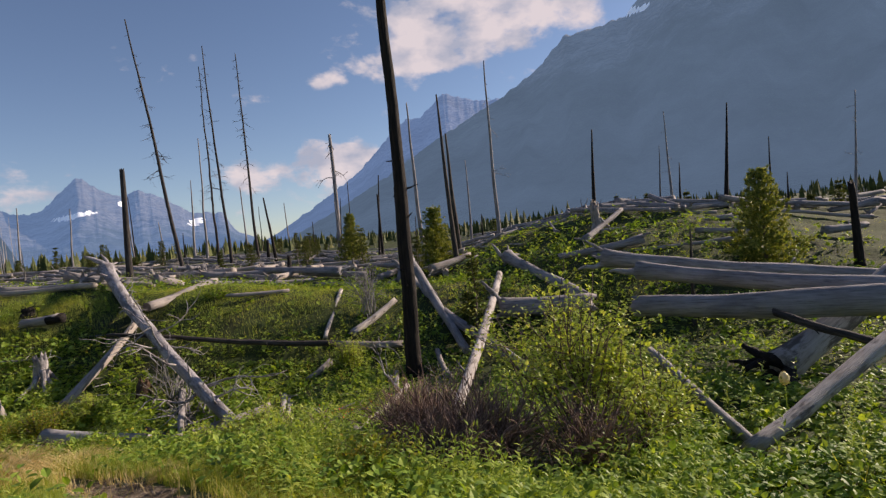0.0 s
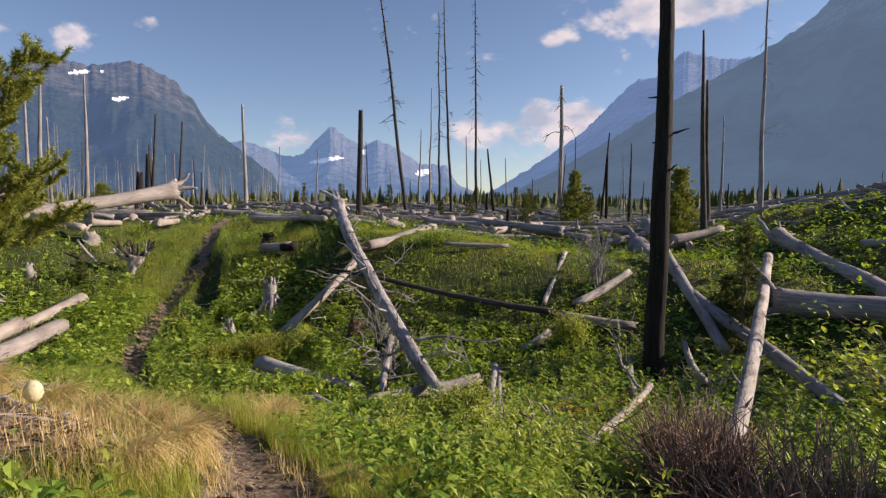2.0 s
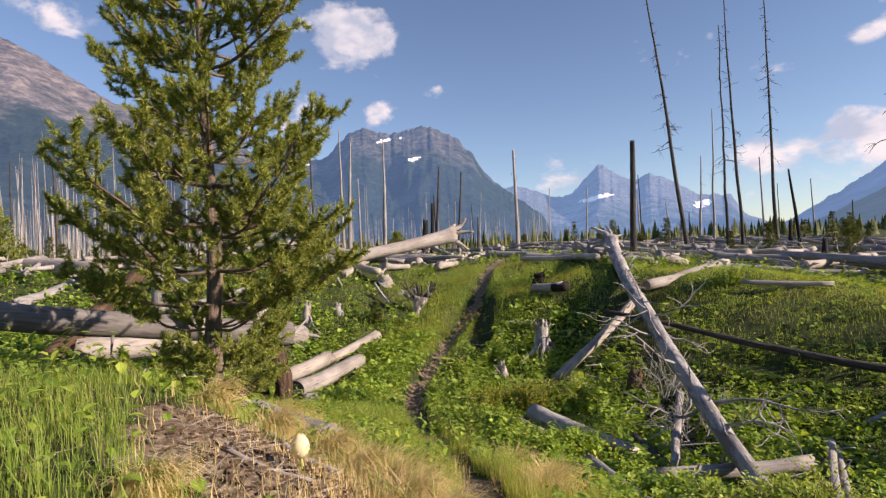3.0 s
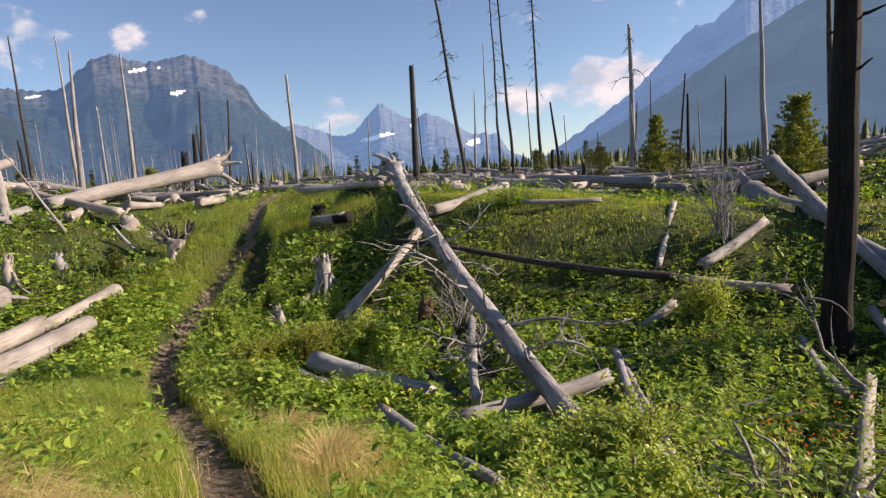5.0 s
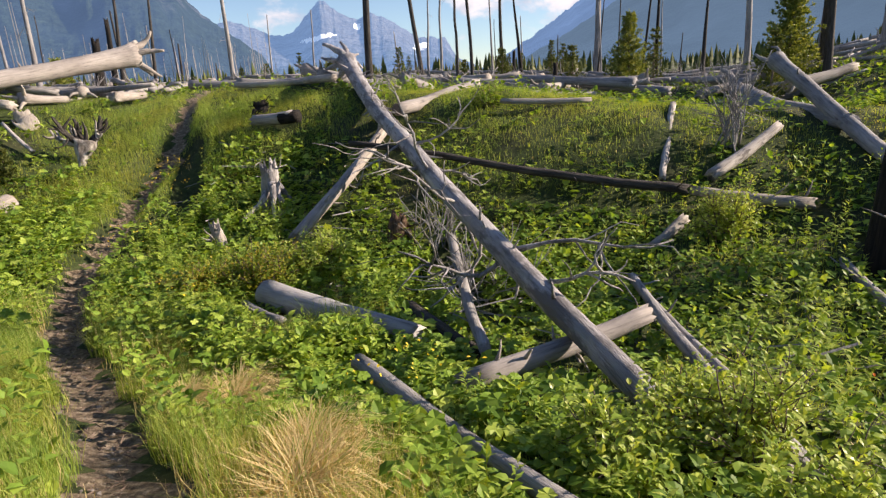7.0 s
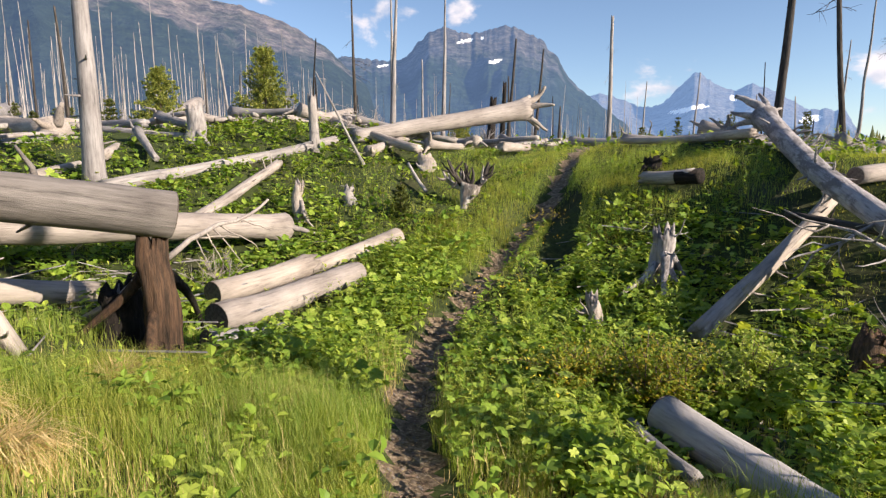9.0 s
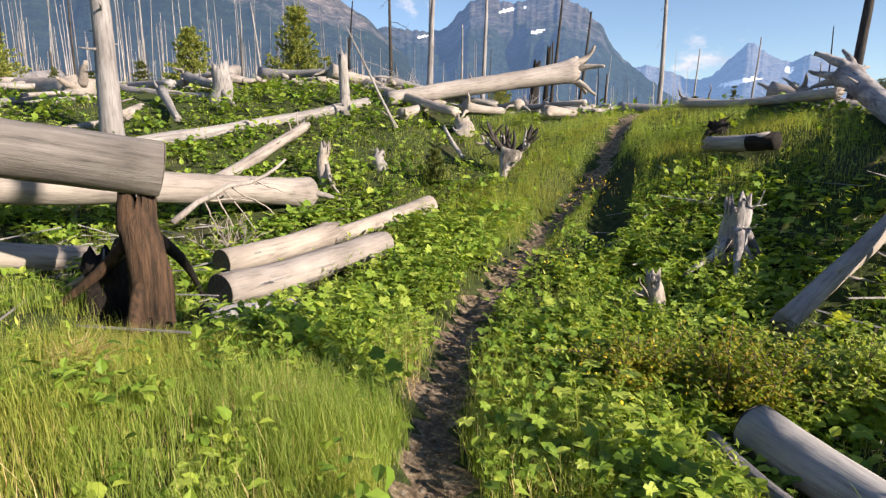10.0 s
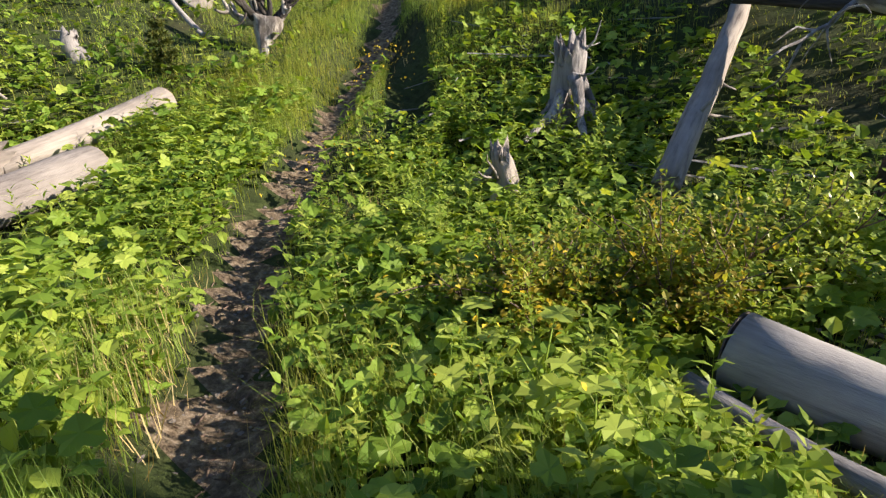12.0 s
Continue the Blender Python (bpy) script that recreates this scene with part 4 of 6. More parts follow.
dead_tree("short charred black snag stub", (-8.21, 30.43), (-8.16, 30.45, 2.78), 0.115, CHARCOAL, tip=0.8)
dead_tree("short charred black snag stub", (-13.23, 43.61), (-13.18, 43.63, 3.91), 0.118, CHARCOAL, tip=0.8)
dead_tree("slim charred black dead trunk", (-4.71, 44.97), (-4.69, 44.98, 6.72), 0.118, CHARCOAL, tip=0.6)
dead_tree("short charred black trunk stub", (-30.04, 28.45), (-29.94, 28.57, 6.17), 0.124, CHARCOAL, tip=0.8)
dead_tree("short charred black trunk stub", (-25.83, 24.13), (-25.74, 24.24, 4.71), 0.177, CHARCOAL, tip=0.8)
dead_tree("tall grey dead trunk", (-1.09, 31.98), (-1.23, 31.98, 10.56), 0.119, WOOD_GREY)
dead_tree("dark bare standing dead trunk", (0.80, 28.77), (0.68, 28.78, 8.14), 0.141, WOOD_DARK)
dead_tree("slim grey bare dead trunk", (1.78, 34.69), (1.84, 34.68, 7.44), 0.074, WOOD_GREY)
dead_tree("charred dead pole on the knoll", (8.28, 30.91), (8.52, 30.84, 7.93), 0.110, CHARCOAL)
dead_tree("charred dead pole on the knoll", (13.33, 26.88), (13.69, 26.69, 7.90), 0.103, CHARCOAL)
dead_tree("thin grey dead pole on the knoll", (14.27, 35.22), (14.19, 35.25, 9.27), 0.075, WOOD_GREY, limbs=4)
dead_tree("dark thin standing dead pole", (6.64, 15.65), (6.73, 15.61, 2.67), 0.067, WOOD_DARK)
dead_tree("leaning charred black broken snag", (12.87, 17.84), (12.81, 17.88, 3.50), 0.130, CHARCOAL, tip=0.75)
dead_tree("thin dead pole on the knoll", (21.05, 29.21), (21.34, 28.99, 8.32), 0.071, WOOD_GREY, limbs=6)
dead_tree("thin dark pole on the knoll", (14.32, 37.35), (14.53, 37.27, 7.48), 0.059, WOOD_DARK)
dead_tree("thin dark pole on the knoll", (13.88, 33.22), (14.00, 33.16, 5.92), 0.071, CHARCOAL)
dead_tree("thin dark pole on the knoll", (20.00, 34.64), (20.08, 34.60, 7.06), 0.079, CHARCOAL)
dead_tree("short charred pole on the knoll", (17.62, 29.08), (17.65, 29.06, 4.57), 0.067, CHARCOAL)
dead_tree("dark dead trunk below the knoll", (0.60, 26.99), (0.39, 27.00, 9.67), 0.119, WOOD_DARK)
dead_tree("slim dead trunk with twiggy top", (3.17, 31.84), (3.24, 31.84, 12.41), 0.110, WOOD_GREY, limbs=8)
dead_tree("dead trunk below the knoll", (-2.58, 33.90), (-2.52, 33.91, 6.18), 0.100, WOOD_DARK)
dead_tree("tall smooth grey dead pole among logs", (-19.71, 8.41), (-19.71, 8.43, 6.32), 0.186, WOOD_GREY, tip=0.7, stubs=7)
dead_tree("tall slim grey dead pole", (-30.36, 21.85), (-30.38, 21.81, 10.51), 0.096, WOOD_GREY)
dead_tree("tall slim dark dead pole", (-29.45, 19.33), (-29.48, 19.29, 9.89), 0.089, WOOD_DARK, limbs=4)
dead_tree("short grey broken dead pole", (-20.53, 13.63), (-20.55, 13.59, 3.69), 0.122, WOOD_GREY, tip=0.9)
dead_tree("thin leaning dead pole", (-19.05, 14.42), (-19.58, 13.31, 4.25), 0.043, WOOD_GREY, limbs=5)
dead_tree("thin charred black standing pole", (-24.63, 15.48), (-24.64, 15.45, 4.84), 0.059, CHARCOAL)
dead_tree("thin curved dead pole", (-35.15, 15.63), (-35.30, 15.07, 7.71), 0.074, WOOD_GREY)
# living trees
young_pine("large young pine with upswept needle tufts", -7.94, 5.49, 6.51, 1.75, near=True)
young_pine("young green fir on the plain", -5.77, 36.88, 3.53, 0.91)
young_pine("young green fir below the knoll", -0.30, 27.90, 2.93, 0.96)
young_pine("small green young fir tree", -11.29, 33.77, 1.71, 0.62)
young_pine("small narrow dark green fir", -10.15, 40.25, 2.51, 0.50)
young_pine("small fir on the plain", -14.29, 36.99, 1.36, 0.33)
young_pine("young green pine on the knoll", 10.24, 18.34, 3.27, 0.98)
young_pine("slim green fir in the gully", 0.79, 16.21, 2.89, 0.46)
young_pine("small dark green fir tree", -1.12, 24.97, 2.25, 0.54)
young_pine("small dark green fir tree", -4.43, 31.69, 2.48, 0.72)
young_pine("small dark green fir tree", -7.86, 33.08, 2.07, 0.57)
young_pine("young pine on the knoll", 20.53, 29.57, 1.64, 0.64)
young_pine("small pine on the knoll", 14.22, 33.07, 1.20, 0.42)
young_pine("small pine on the knoll", 12.23, 33.86, 1.05, 0.32)
young_pine("small pine on the knoll", 10.60, 34.41, 0.96, 0.28)
young_pine("small pine on the knoll", 19.52, 30.25, 0.88, 0.42)
young_pine("young fir among the log pile", -30.14, 5.49, 2.73, 0.85)
young_pine("young fir among the log pile", -29.93, 11.48, 2.68, 0.90)
young_pine("young fir beside the rise", -28.06, 14.89, 3.43, 0.95)
young_pine("small fir among logs", -31.13, 9.93, 1.56, 0.61)
young_pine("small green young fir tree", -34.22, 8.39, 1.29, 0.41)
young_pine("low bushy green fir tree", -31.96, 23.07, 1.11, 0.38)
young_pine("small fir on the plain", -22.75, 37.35, 1.51, 0.53)
young_pine("little fir seedling in the herbs", -16.15, 13.66, 0.90, 0.23)
young_pine("small fir at the gully edge", 0.61, 17.60, 1.22, 0.45)
young_pine("low fir on the plain", -30.02, 40.79, 1.65, 0.66)
young_pine("low fir on the plain", -31.47, 26.67, 1.76, 0.80)

# ---- stumps, root wads, shrubs, small dead wood ----
def stump(label, x, y, height, r, mat, roots=4, charred=False, sink=0.08):
    """A broken stump: a fluted bole with a splintered top, root arms round it."""
    THING_COUNT[0] += 1
    rs = np.random.RandomState(100 + THING_COUNT[0])
    base = new("tree_stump")
    base.matrix_basis = Matrix.Translation(on(x, y, -sink))
    tagged(base, label, "stump")
    n, sides = 10, 30
    s = np.linspace(0, 1, n)
    rad = r * (1.0 - 0.22 * s) + 0.5 * r * np.exp(-s * height / 0.12)
    v, t = tube_arrays(np.stack([smooth_noise(rs, n, 0.05), smooth_noise(rs, n, 0.05), s * height], 1), rad, sides, rs, 0.16 if charred else 0.07)
    v[(n - 1) * sides:n * sides, 2] += rs.uniform(-0.3, 0.35, sides) * height * 0.55
    v[-1, 2] -= height * 0.12
    part("bole", mesh_of("bole", v, t, mat, True), base)
    for k in range(roots):
        a = 2 * math.pi * k / roots + rs.uniform(-0.3, 0.3)
        d = np.array((math.cos(a) * 0.95, math.sin(a) * 0.95, -1.0))
        vv, tt = crooked(rs, (0.7 * r * math.cos(a), 0.7 * r * math.sin(a), height * rs.uniform(0.35, 0.72)), d, height * rs.uniform(0.7, 1.05), r * 0.36, 0.3, 7, 8)
        part("root", mesh_of("root", vv, tt, CHARCOAL if charred and k % 2 else mat, True), base)
    for k in range(8 if r > 0.18 and roots > 2 else min(roots, 2)):
        a = rs.uniform(0, 6.28)
        vv, tt = crooked(rs, (0.6 * r * math.cos(a), 0.6 * r * math.sin(a), height * rs.uniform(0.6, 0.95)), (math.cos(a), math.sin(a), rs.uniform(0.1, 1.2)), rs.uniform(0.15, 0.42), 0.016, 0.6, 5, 5)
        part("splinter", mesh_of("splinter", vv, tt, mat, True), base)
    return base


stump("broken grey stump with spread roots and splinters", -10.9, 15.15, 0.95, 0.20, WOOD_SILVER, 7)
stump("charred rotten brown stump under a propped log", -11.95, 8.27, 1.28, 0.17, WOOD_BURNT, 3, True)
stump("second charred stump beneath the log pile", -12.33, 7.98, 0.6, 0.22, CHARCOAL, 0, True)
stump("short grey stump among logs on the rise", -22.3, 11.0, 0.95, 0.26, WOOD_GREY, 2)
stump("small grey broken stump in herbs", -17.3, 13.05, 0.45, 0.12, WOOD_GREY, 2)
stump("pale round-topped stump in the grass", -18.7, 15.95, 0.42, 0.22, WOOD_PALE, 0)
stump("splintered pale stump beside the path", -10.65, 13.25, 0.62, 0.10, WOOD_PALE, 4)
stump("rotten reddish log butt in the gully", -7.9, 14.6, 0.5, 0.18, WOOD_RED, 3)
stump("upright curled grey root of a fallen trunk", -16.95, 11.75, 0.75, 0.13, WOOD_PALE, 1)
stump("blackened stump on the crest", -13.6, 18.6, 0.45, 0.2, CHARCOAL, 3, True)
stump("grey leaning stump on the knoll", 6.6, 24.5, 1.3, 0.22, WOOD_PALE, 1)


def root_wad(label, x, y, size, up=0.0):
    """An upended root plate: a pale butt below, dark roots fanning upward like antlers."""
    THING_COUNT[0] += 1
    rs = np.random.RandomState(100 + THING_COUNT[0])
    base = new("root_wad")
    base.matrix_basis = Matrix.Translation(on(x, y, up)) @ pose(0, 0, 0, 0, 0, 52)
    tagged(base, label, "root wad")
    s = np.linspace(0, 1, 9)
    v, t = tube_arrays(np.stack([0.16 * s, -0.22 + 0.22 * s, size * (0.46 * s - 0.08)], 1), size * (0.055 + 0.15 * s ** 1.4), 18, rs, 0.22)
    part("butt", mesh_of("butt", v, t, WOOD_PATCH, True), base, "pale weathered butt")
    for k in range(11):
        a = -1.25 + 2.5 * k / 10 + rs.uniform(-0.1, 0.1)
        limb_with_twigs("root", "rootlet", rs, base, WOOD_DARK if k % 4 else WOOD_PATCH, (0.16 + math.sin(a) * size * 0.16, rs.uniform(-0.08, 0.08), size * rs.uniform(0.30, 0.40)),
                               (math.sin(a) * 1.5, rs.uniform(-0.5, 0.3), 0.25 + 0.5 * math.cos(a)), size * rs.uniform(0.38, 0.62), size * rs.uniform(0.045, 0.075), 0.45, 3, -0.22)
    return base


root_wad("upturned root plate like antlers in the grass", -16.3, 15.4, 1.2)
fallen_log("thin weathered stick in the grass beside a root plate", on(-18.0, 15.0, 0.45), on(-17.2, 15.0, 0.1), 0.035, 0.045, WOOD_PATCH)
fallen_log("splintered orange-brown trunk end above the log pile", (-13.48, 4.50, 1.20), (-13.56, 6.62, 3.21), 0.17, 0.14, WOOD_RED, stubs=5)
fallen_log("flat grey weathered timber behind the mound", on(-9.0, 5.9, 0.14), on(-7.2, 6.6, 0.12), 0.13, 0.10, WOOD_GREY)
fallen_log("short pale stick on bare earth", on(-5.75, 5.2, 0.04), on(-5.2, 5.35, 0.05), 0.03, 0.022, WOOD_PALE, stubs=1)
fallen_log("dry twig on bare earth", on(-5.2, 4.55, 0.03), on(-4.8, 4.9, 0.03), 0.016, 0.012, WOOD_PALE)


def shrub(label, x, y, height, spread, leaf_mat, leaf, stems, per_stem, bare=0.25, stem_mat=None, name="shrub"):
    """Stems from one root, forked, with leaves along their upper lengths."""
    THING_COUNT[0] += 1
    rs = np.random.RandomState(100 + THING_COUNT[0])
    base = new(name)
    base.matrix_basis = Matrix.Translation(on(x, y, -0.03))
    tagged(base, label, "bush")
    ends, dirs = [], []
    for k in range(stems):
        a = 2 * math.pi * k / stems + rs.uniform(-0.4, 0.4)
        lean = spread / height * rs.uniform(0.15, 1.0)
        d = np.array((math.cos(a) * lean, math.sin(a) * lean, 1.0))
        ln = height * rs.uniform(0.6, 1.05)
        v, t = twiggy(rs, (rs.normal(0, 0.12 * spread), rs.normal(0, 0.12 * spread), 0), d, ln, 0.006 + 0.006 * height, 0.28, 5)
        part("stem", mesh_of("stem", v, t, stem_mat or TWIG, True), base)
        pick = v[v[:, 2] > height * bare]
        if len(pick) and per_stem:
            q = pick[rs.randint(0, len(pick), per_stem)]
            ends.append(q + rs.normal(0, leaf * 0.9, (per_stem, 3)))
    if ends:
        p = np.concatenate(ends)
        n = len(p)
        v, t = repeat(OVAL, OVAL_T, p, rotations(rs, n, rs.normal(0.2, 0.6, n)), rs.uniform(0.6, 1.25, n) * leaf)
        part("foliage", mesh_of("foliage", v, t, leaf_mat), base)
    return base


shrub("tall leafy green shrub over bare brown stems", 1.55, 7.3, 2.0, 1.1, LEAF_BUSH, 0.062, 26, 210, 0.38)
shrub("leafy green willow shrub beside a dead shrub", 2.3, 7.0, 1.3, 0.9, LEAF_BUSH, 0.06, 16, 140, 0.25)
shrub("bare reddish-brown dead shrub", 0.35, 6.6, 1.05, 1.2, LEAF_REDDISH, 0.04, 110, 0, stem_mat=TWIG_RED, name="dead_shrub")
shrub("bare reddish-brown dead shrub", -0.45, 7.2, 0.95, 1.0, LEAF_REDDISH, 0.04, 95, 0, stem_mat=TWIG_RED, name="dead_shrub")
shrub("bare reddish-brown dead shrub", -0.7, 8.0, 1.0, 1.1, LEAF_REDDISH, 0.04, 95, 0, stem_mat=TWIG_RED, name="dead_shrub")
shrub("bare reddish-brown dead shrub", -0.1, 6.1, 0.9, 1.1, LEAF_REDDISH, 0.04, 95, 0, stem_mat=TWIG_RED, name="dead_shrub")
shrub("bare brown dead shrub with few leaves", 1.3, 6.2, 1.0, 1.1, LEAF_REDDISH, 0.045, 60, 4, stem_mat=TWIG_RED, name="dead_shrub")
shrub("pale willow shrub growing over a fallen trunk", -3.5, 9.55, 0.62, 0.6, LEAF_BUSH, 0.046, 20, 120, 0.2)
shrub("pale willow shrub on the near slope", -3.9, 9.0, 0.5, 0.6, LEAF_BUSH, 0.046, 18, 150, 0.12)
shrub("pale willow shrub on the near slope", -2.9, 8.5, 0.45, 0.6, LEAF_BUSH, 0.046, 18, 150, 0.12)
shrub("pale willow shrub on the near slope", -3.2, 9.3, 0.7, 0.7, LEAF_BUSH, 0.046, 18, 120, 0.15)
shrub("leafy shrub at the edge of the slope", -2.1, 6.9, 0.75, 0.75, LEAF_BUSH, 0.05, 16, 150, 0.15)
shrub("leafy shrub at the edge of the slope", -0.9, 5.6, 0.55, 0.7, LEAF_REDDISH, 0.05, 16, 130, 0.1)
shrub("leafy shrub beside the upper path", -3.4, 7.3, 0.55, 0.7, LEAF_BUSH, 0.045, 16, 140, 0.1)
shrub("low shrub with small reddish-tipped leaves", -8.9, 12.2, 0.75, 0.8, LEAF_REDDISH, 0.042, 26, 210, 0.1)
shrub("low shrub with small reddish-tipped leaves", -9.6, 11.7, 0.65, 0.7, LEAF_REDDISH, 0.042, 24, 200, 0.1)
shrub("low leafy shrub behind the grey log", -8.4, 12.9, 0.7, 0.8, LEAF_BUSH, 0.05, 20, 160, 0.1)
shrub("small round leafy bush below the charred log", -2.8, 15.6, 0.95, 0.65, LEAF_BUSH, 0.05, 20, 150, 0.15)
shrub("small leafy bush on the crest", -7.7, 19.3, 0.6, 0.6, FORB, 0.06, 12, 80, 0.1)
shrub("silvery bare dead sapling with fine twigs", -2.6, 18.6, 2.0, 1.0, LEAF_BUSH, 0.05, 16, 0, stem_mat=WOOD_GREY, name="dead_sapling")
shrub("bare white branching dead wood in the herbs", -2.2, 9.2, 0.7, 0.5, LEAF_BUSH, 0.05, 3, 0, stem_mat=WOOD_PALE, name="dead_branch")
shrub("bare white branching dead wood in the herbs", -1.75, 9.4, 0.6, 0.4, LEAF_BUSH, 0.05, 3, 0, stem_mat=WOOD_PALE, name="dead_branch")
shrub("bare white branching dead wood in the herbs", -2.5, 8.7, 0.7, 0.4, LEAF_BUSH, 0.05, 3, 0, stem_mat=WOOD_PALE, name="dead_branch")
shrub("bare grey dead branches on the near slope", -0.4, 9.3, 0.9, 0.8, LEAF_BUSH, 0.05, 9, 0, stem_mat=WOOD_GREY, name="dead_branch")
shrub("bare grey dead branches beside the charred pole", -0.2, 12.6, 1.0, 0.9, LEAF_BUSH, 0.05, 7, 0, stem_mat=WOOD_GREY, name="dead_branch")
shrub("tangle of bare grey twigs in the gully", -7.3, 14.6, 1.25, 1.5, LEAF_BUSH, 0.05, 16, 0, stem_mat=WOOD_GREY, name="dead_branch")
shrub("tangle of bare grey twigs under a fallen trunk", -6.1, 13.2, 1.15, 1.5, LEAF_BUSH, 0.05, 14, 0, stem_mat=WOOD_GREY, name="dead_branch")
shrub("tangle of bare white twigs against a log", -14.9, 9.6, 0.7, 0.9, LEAF_BUSH, 0.05, 18, 0, stem_mat=WOOD_PALE, name="dead_branch")


def lobed_herb(label, x, y, height, leaf, n):
    THING_COUNT[0] += 1
    rs = np.random.RandomState(100 + THING_COUNT[0])
    base = new("broadleaf_plant")
    base.matrix_basis = Matrix.Translation(on(x, y, -0.02))
    tagged(base, label, "plant")
    shape = mesh_of("leaf", LOBE, LOBE_T, LEAF_BIG)
    for k in range(n):
        a = 2.4 * k + rs.uniform(-0.3, 0.3)
        h = height * (0.4 + 0.6 * (k + 1) / n)
        d = np.array((math.cos(a), math.sin(a), 0)) * rs.uniform(0.3, 0.7) * leaf * 1.3
        v, t = tube_arrays([(0, 0, 0), (d[0] * 0.3, d[1] * 0.3, h * 0.7), (d[0], d[1], h)], [0.006, 0.005, 0.003], 5)
        part("stalk", mesh_of("stalk", v, t, LEAF_BIG, True), base)
        m = Matrix.Translation((d[0], d[1], h)) @ Matrix.Rotation(a - math.pi / 2, 4, "Z") @ Matrix.Rotation(rs.uniform(-0.6, 0.15), 4, "X")
        part("leaf", shape, base, m=m @ Matrix.Scale(leaf * rs.uniform(0.7, 1.15), 4))
    return base


for px, py, ph, pl in ((-9.1, 10.95, 0.5, 0.13), (-9.45, 10.8, 0.4, 0.12), (-8.8, 10.75, 0.42, 0.11), (-9.5, 11.1, 0.42, 0.12), (-9.0, 8.2, 0.3, 0.10), (-8.6, 7.9, 0.3, 0.10),
                       (-10.9, 9.3, 0.4, 0.12), (-11.5, 9.6, 0.4, 0.12), (-6.2, 9.0, 0.35, 0.13), (-9.9, 11.6, 0.4, 0.12)):
    lobed_herb("large soft lobed green leaves on stalks", px, py, ph, pl, 7)


# ---- the burnt plain ----
def plain_spot(rs, near, far, a0, a1):
    a, r = radians(rs.uniform(a0, a1)), near * (far / near) ** rs.uniform(0, 1)
    return -5 - math.sin(a) * r, 8 + math.cos(a) * r


rs_plain = np.random.RandomState(77)
for k in range(240):
    if k < 175:
        x, y = plain_spot(rs_plain, 16, 46, -20, 92)
    else:
        x, y = 4 + rs_plain.uniform(0, 22), 19 + rs_plain.uniform(0, 19)
    ln, a = rs_plain.uniform(1.5, 6.0), rs_plain.uniform(0, math.pi)
    x1, y1 = x + math.cos(a) * ln, y + math.sin(a) * ln * 0.6
    if min(trail_distance(np.array([x, x1]), np.array([y, y1]))[0]) < 1.0 or (y < 19 and x > -14):
        continue
    r = rs_plain.uniform(0.06, 0.17)
    log_mat = WOOD_PALE if k % 3 and x < 2 else WOOD_GREY
    tagged(fallen_log("bleached fallen trunk lying on the burnt plain" if log_mat is WOOD_PALE else "grey fallen trunk lying on the burnt plain", on(x, y, r * rs_plain.uniform(1.0, 3.5)), on(x1, y1, r * rs_plain.uniform(1.0, 3)), r, r * 0.75, log_mat,
                      roots=int(rs_plain.randint(0, 4)), stubs=int(rs_plain.randint(0, 4))), group="logs on the burnt plain")


def plain_deadwood(name, label, mat, seed, n, near, far, a0, a1):
    """Far fallen trunks and poles, too many and small to count."""
    rs = np.random.RandomState(seed)
    pieces = []
    for k in range(n):
        x, y = plain_spot(rs, near, far, a0, a1)
        ln, a, r = rs.uniform(1.2, 6.0), rs.uniform(-0.7, 0.7) - radians(25), rs.uniform(0.05, 0.14)
        x1, y1 = x + math.cos(a) * ln, y + math.sin(a) * ln
        if min(trail_distance(np.array([x, x1]), np.array([y, y1]))[0]) < 1.2 or (y < 20 and x > -15):
            continue
        p, q = np.array(on(x, y, r * rs.uniform(0.8, 4))), np.array(on(x1, y1, r * rs.uniform(0.8, 4)))
        u = np.linspace(0, 1, 6)[:, None]
        pieces.append(tube_arrays(p + (q - p) * u + rs.normal(0, 0.02, (6, 3)), r * np.linspace(1, 0.6, 6), 7, rs, 0.05))
        if k % 3 == 0:
            pieces.append(crooked(rs, p, (rs.normal(), rs.normal(), 1.2), rs.uniform(0.3, 0.9), 0.04, 0.6))
    return tagged(new(name, mesh_of(name, *join(pieces), mat, True)), label, "dead wood", kind="stuff")


plain_deadwood("far_deadwood", "bleached fallen trunks strewn over the burnt plain", WOOD_PALE, 91, 420, 22, 75, 2, 104)
plain_deadwood("far_deadwood_grey", "grey fallen trunks strewn over the burnt plain", WOOD_GREY, 92, 200, 22, 70, -30, 100)

# upturned dead roots and stubs along the plain
for k in range(80):
    x, y = plain_spot(rs_plain, 18, 42, -18, 80)
    if trail_distance(np.array([x]), np.array([y]))[0][0] < 1.2 or (y < 19 and x > -14):
        continue
    tagged(shrub("bare pale upturned roots on the plain", x, y, rs_plain.uniform(0.5, 1.1), rs_plain.uniform(0.5, 1.2), LEAF_BUSH, 0.05, 5, 0, stem_mat=WOOD_PALE if k % 2 else WOOD_GREY, name="dead_branch"), group="dead wood on the plain")

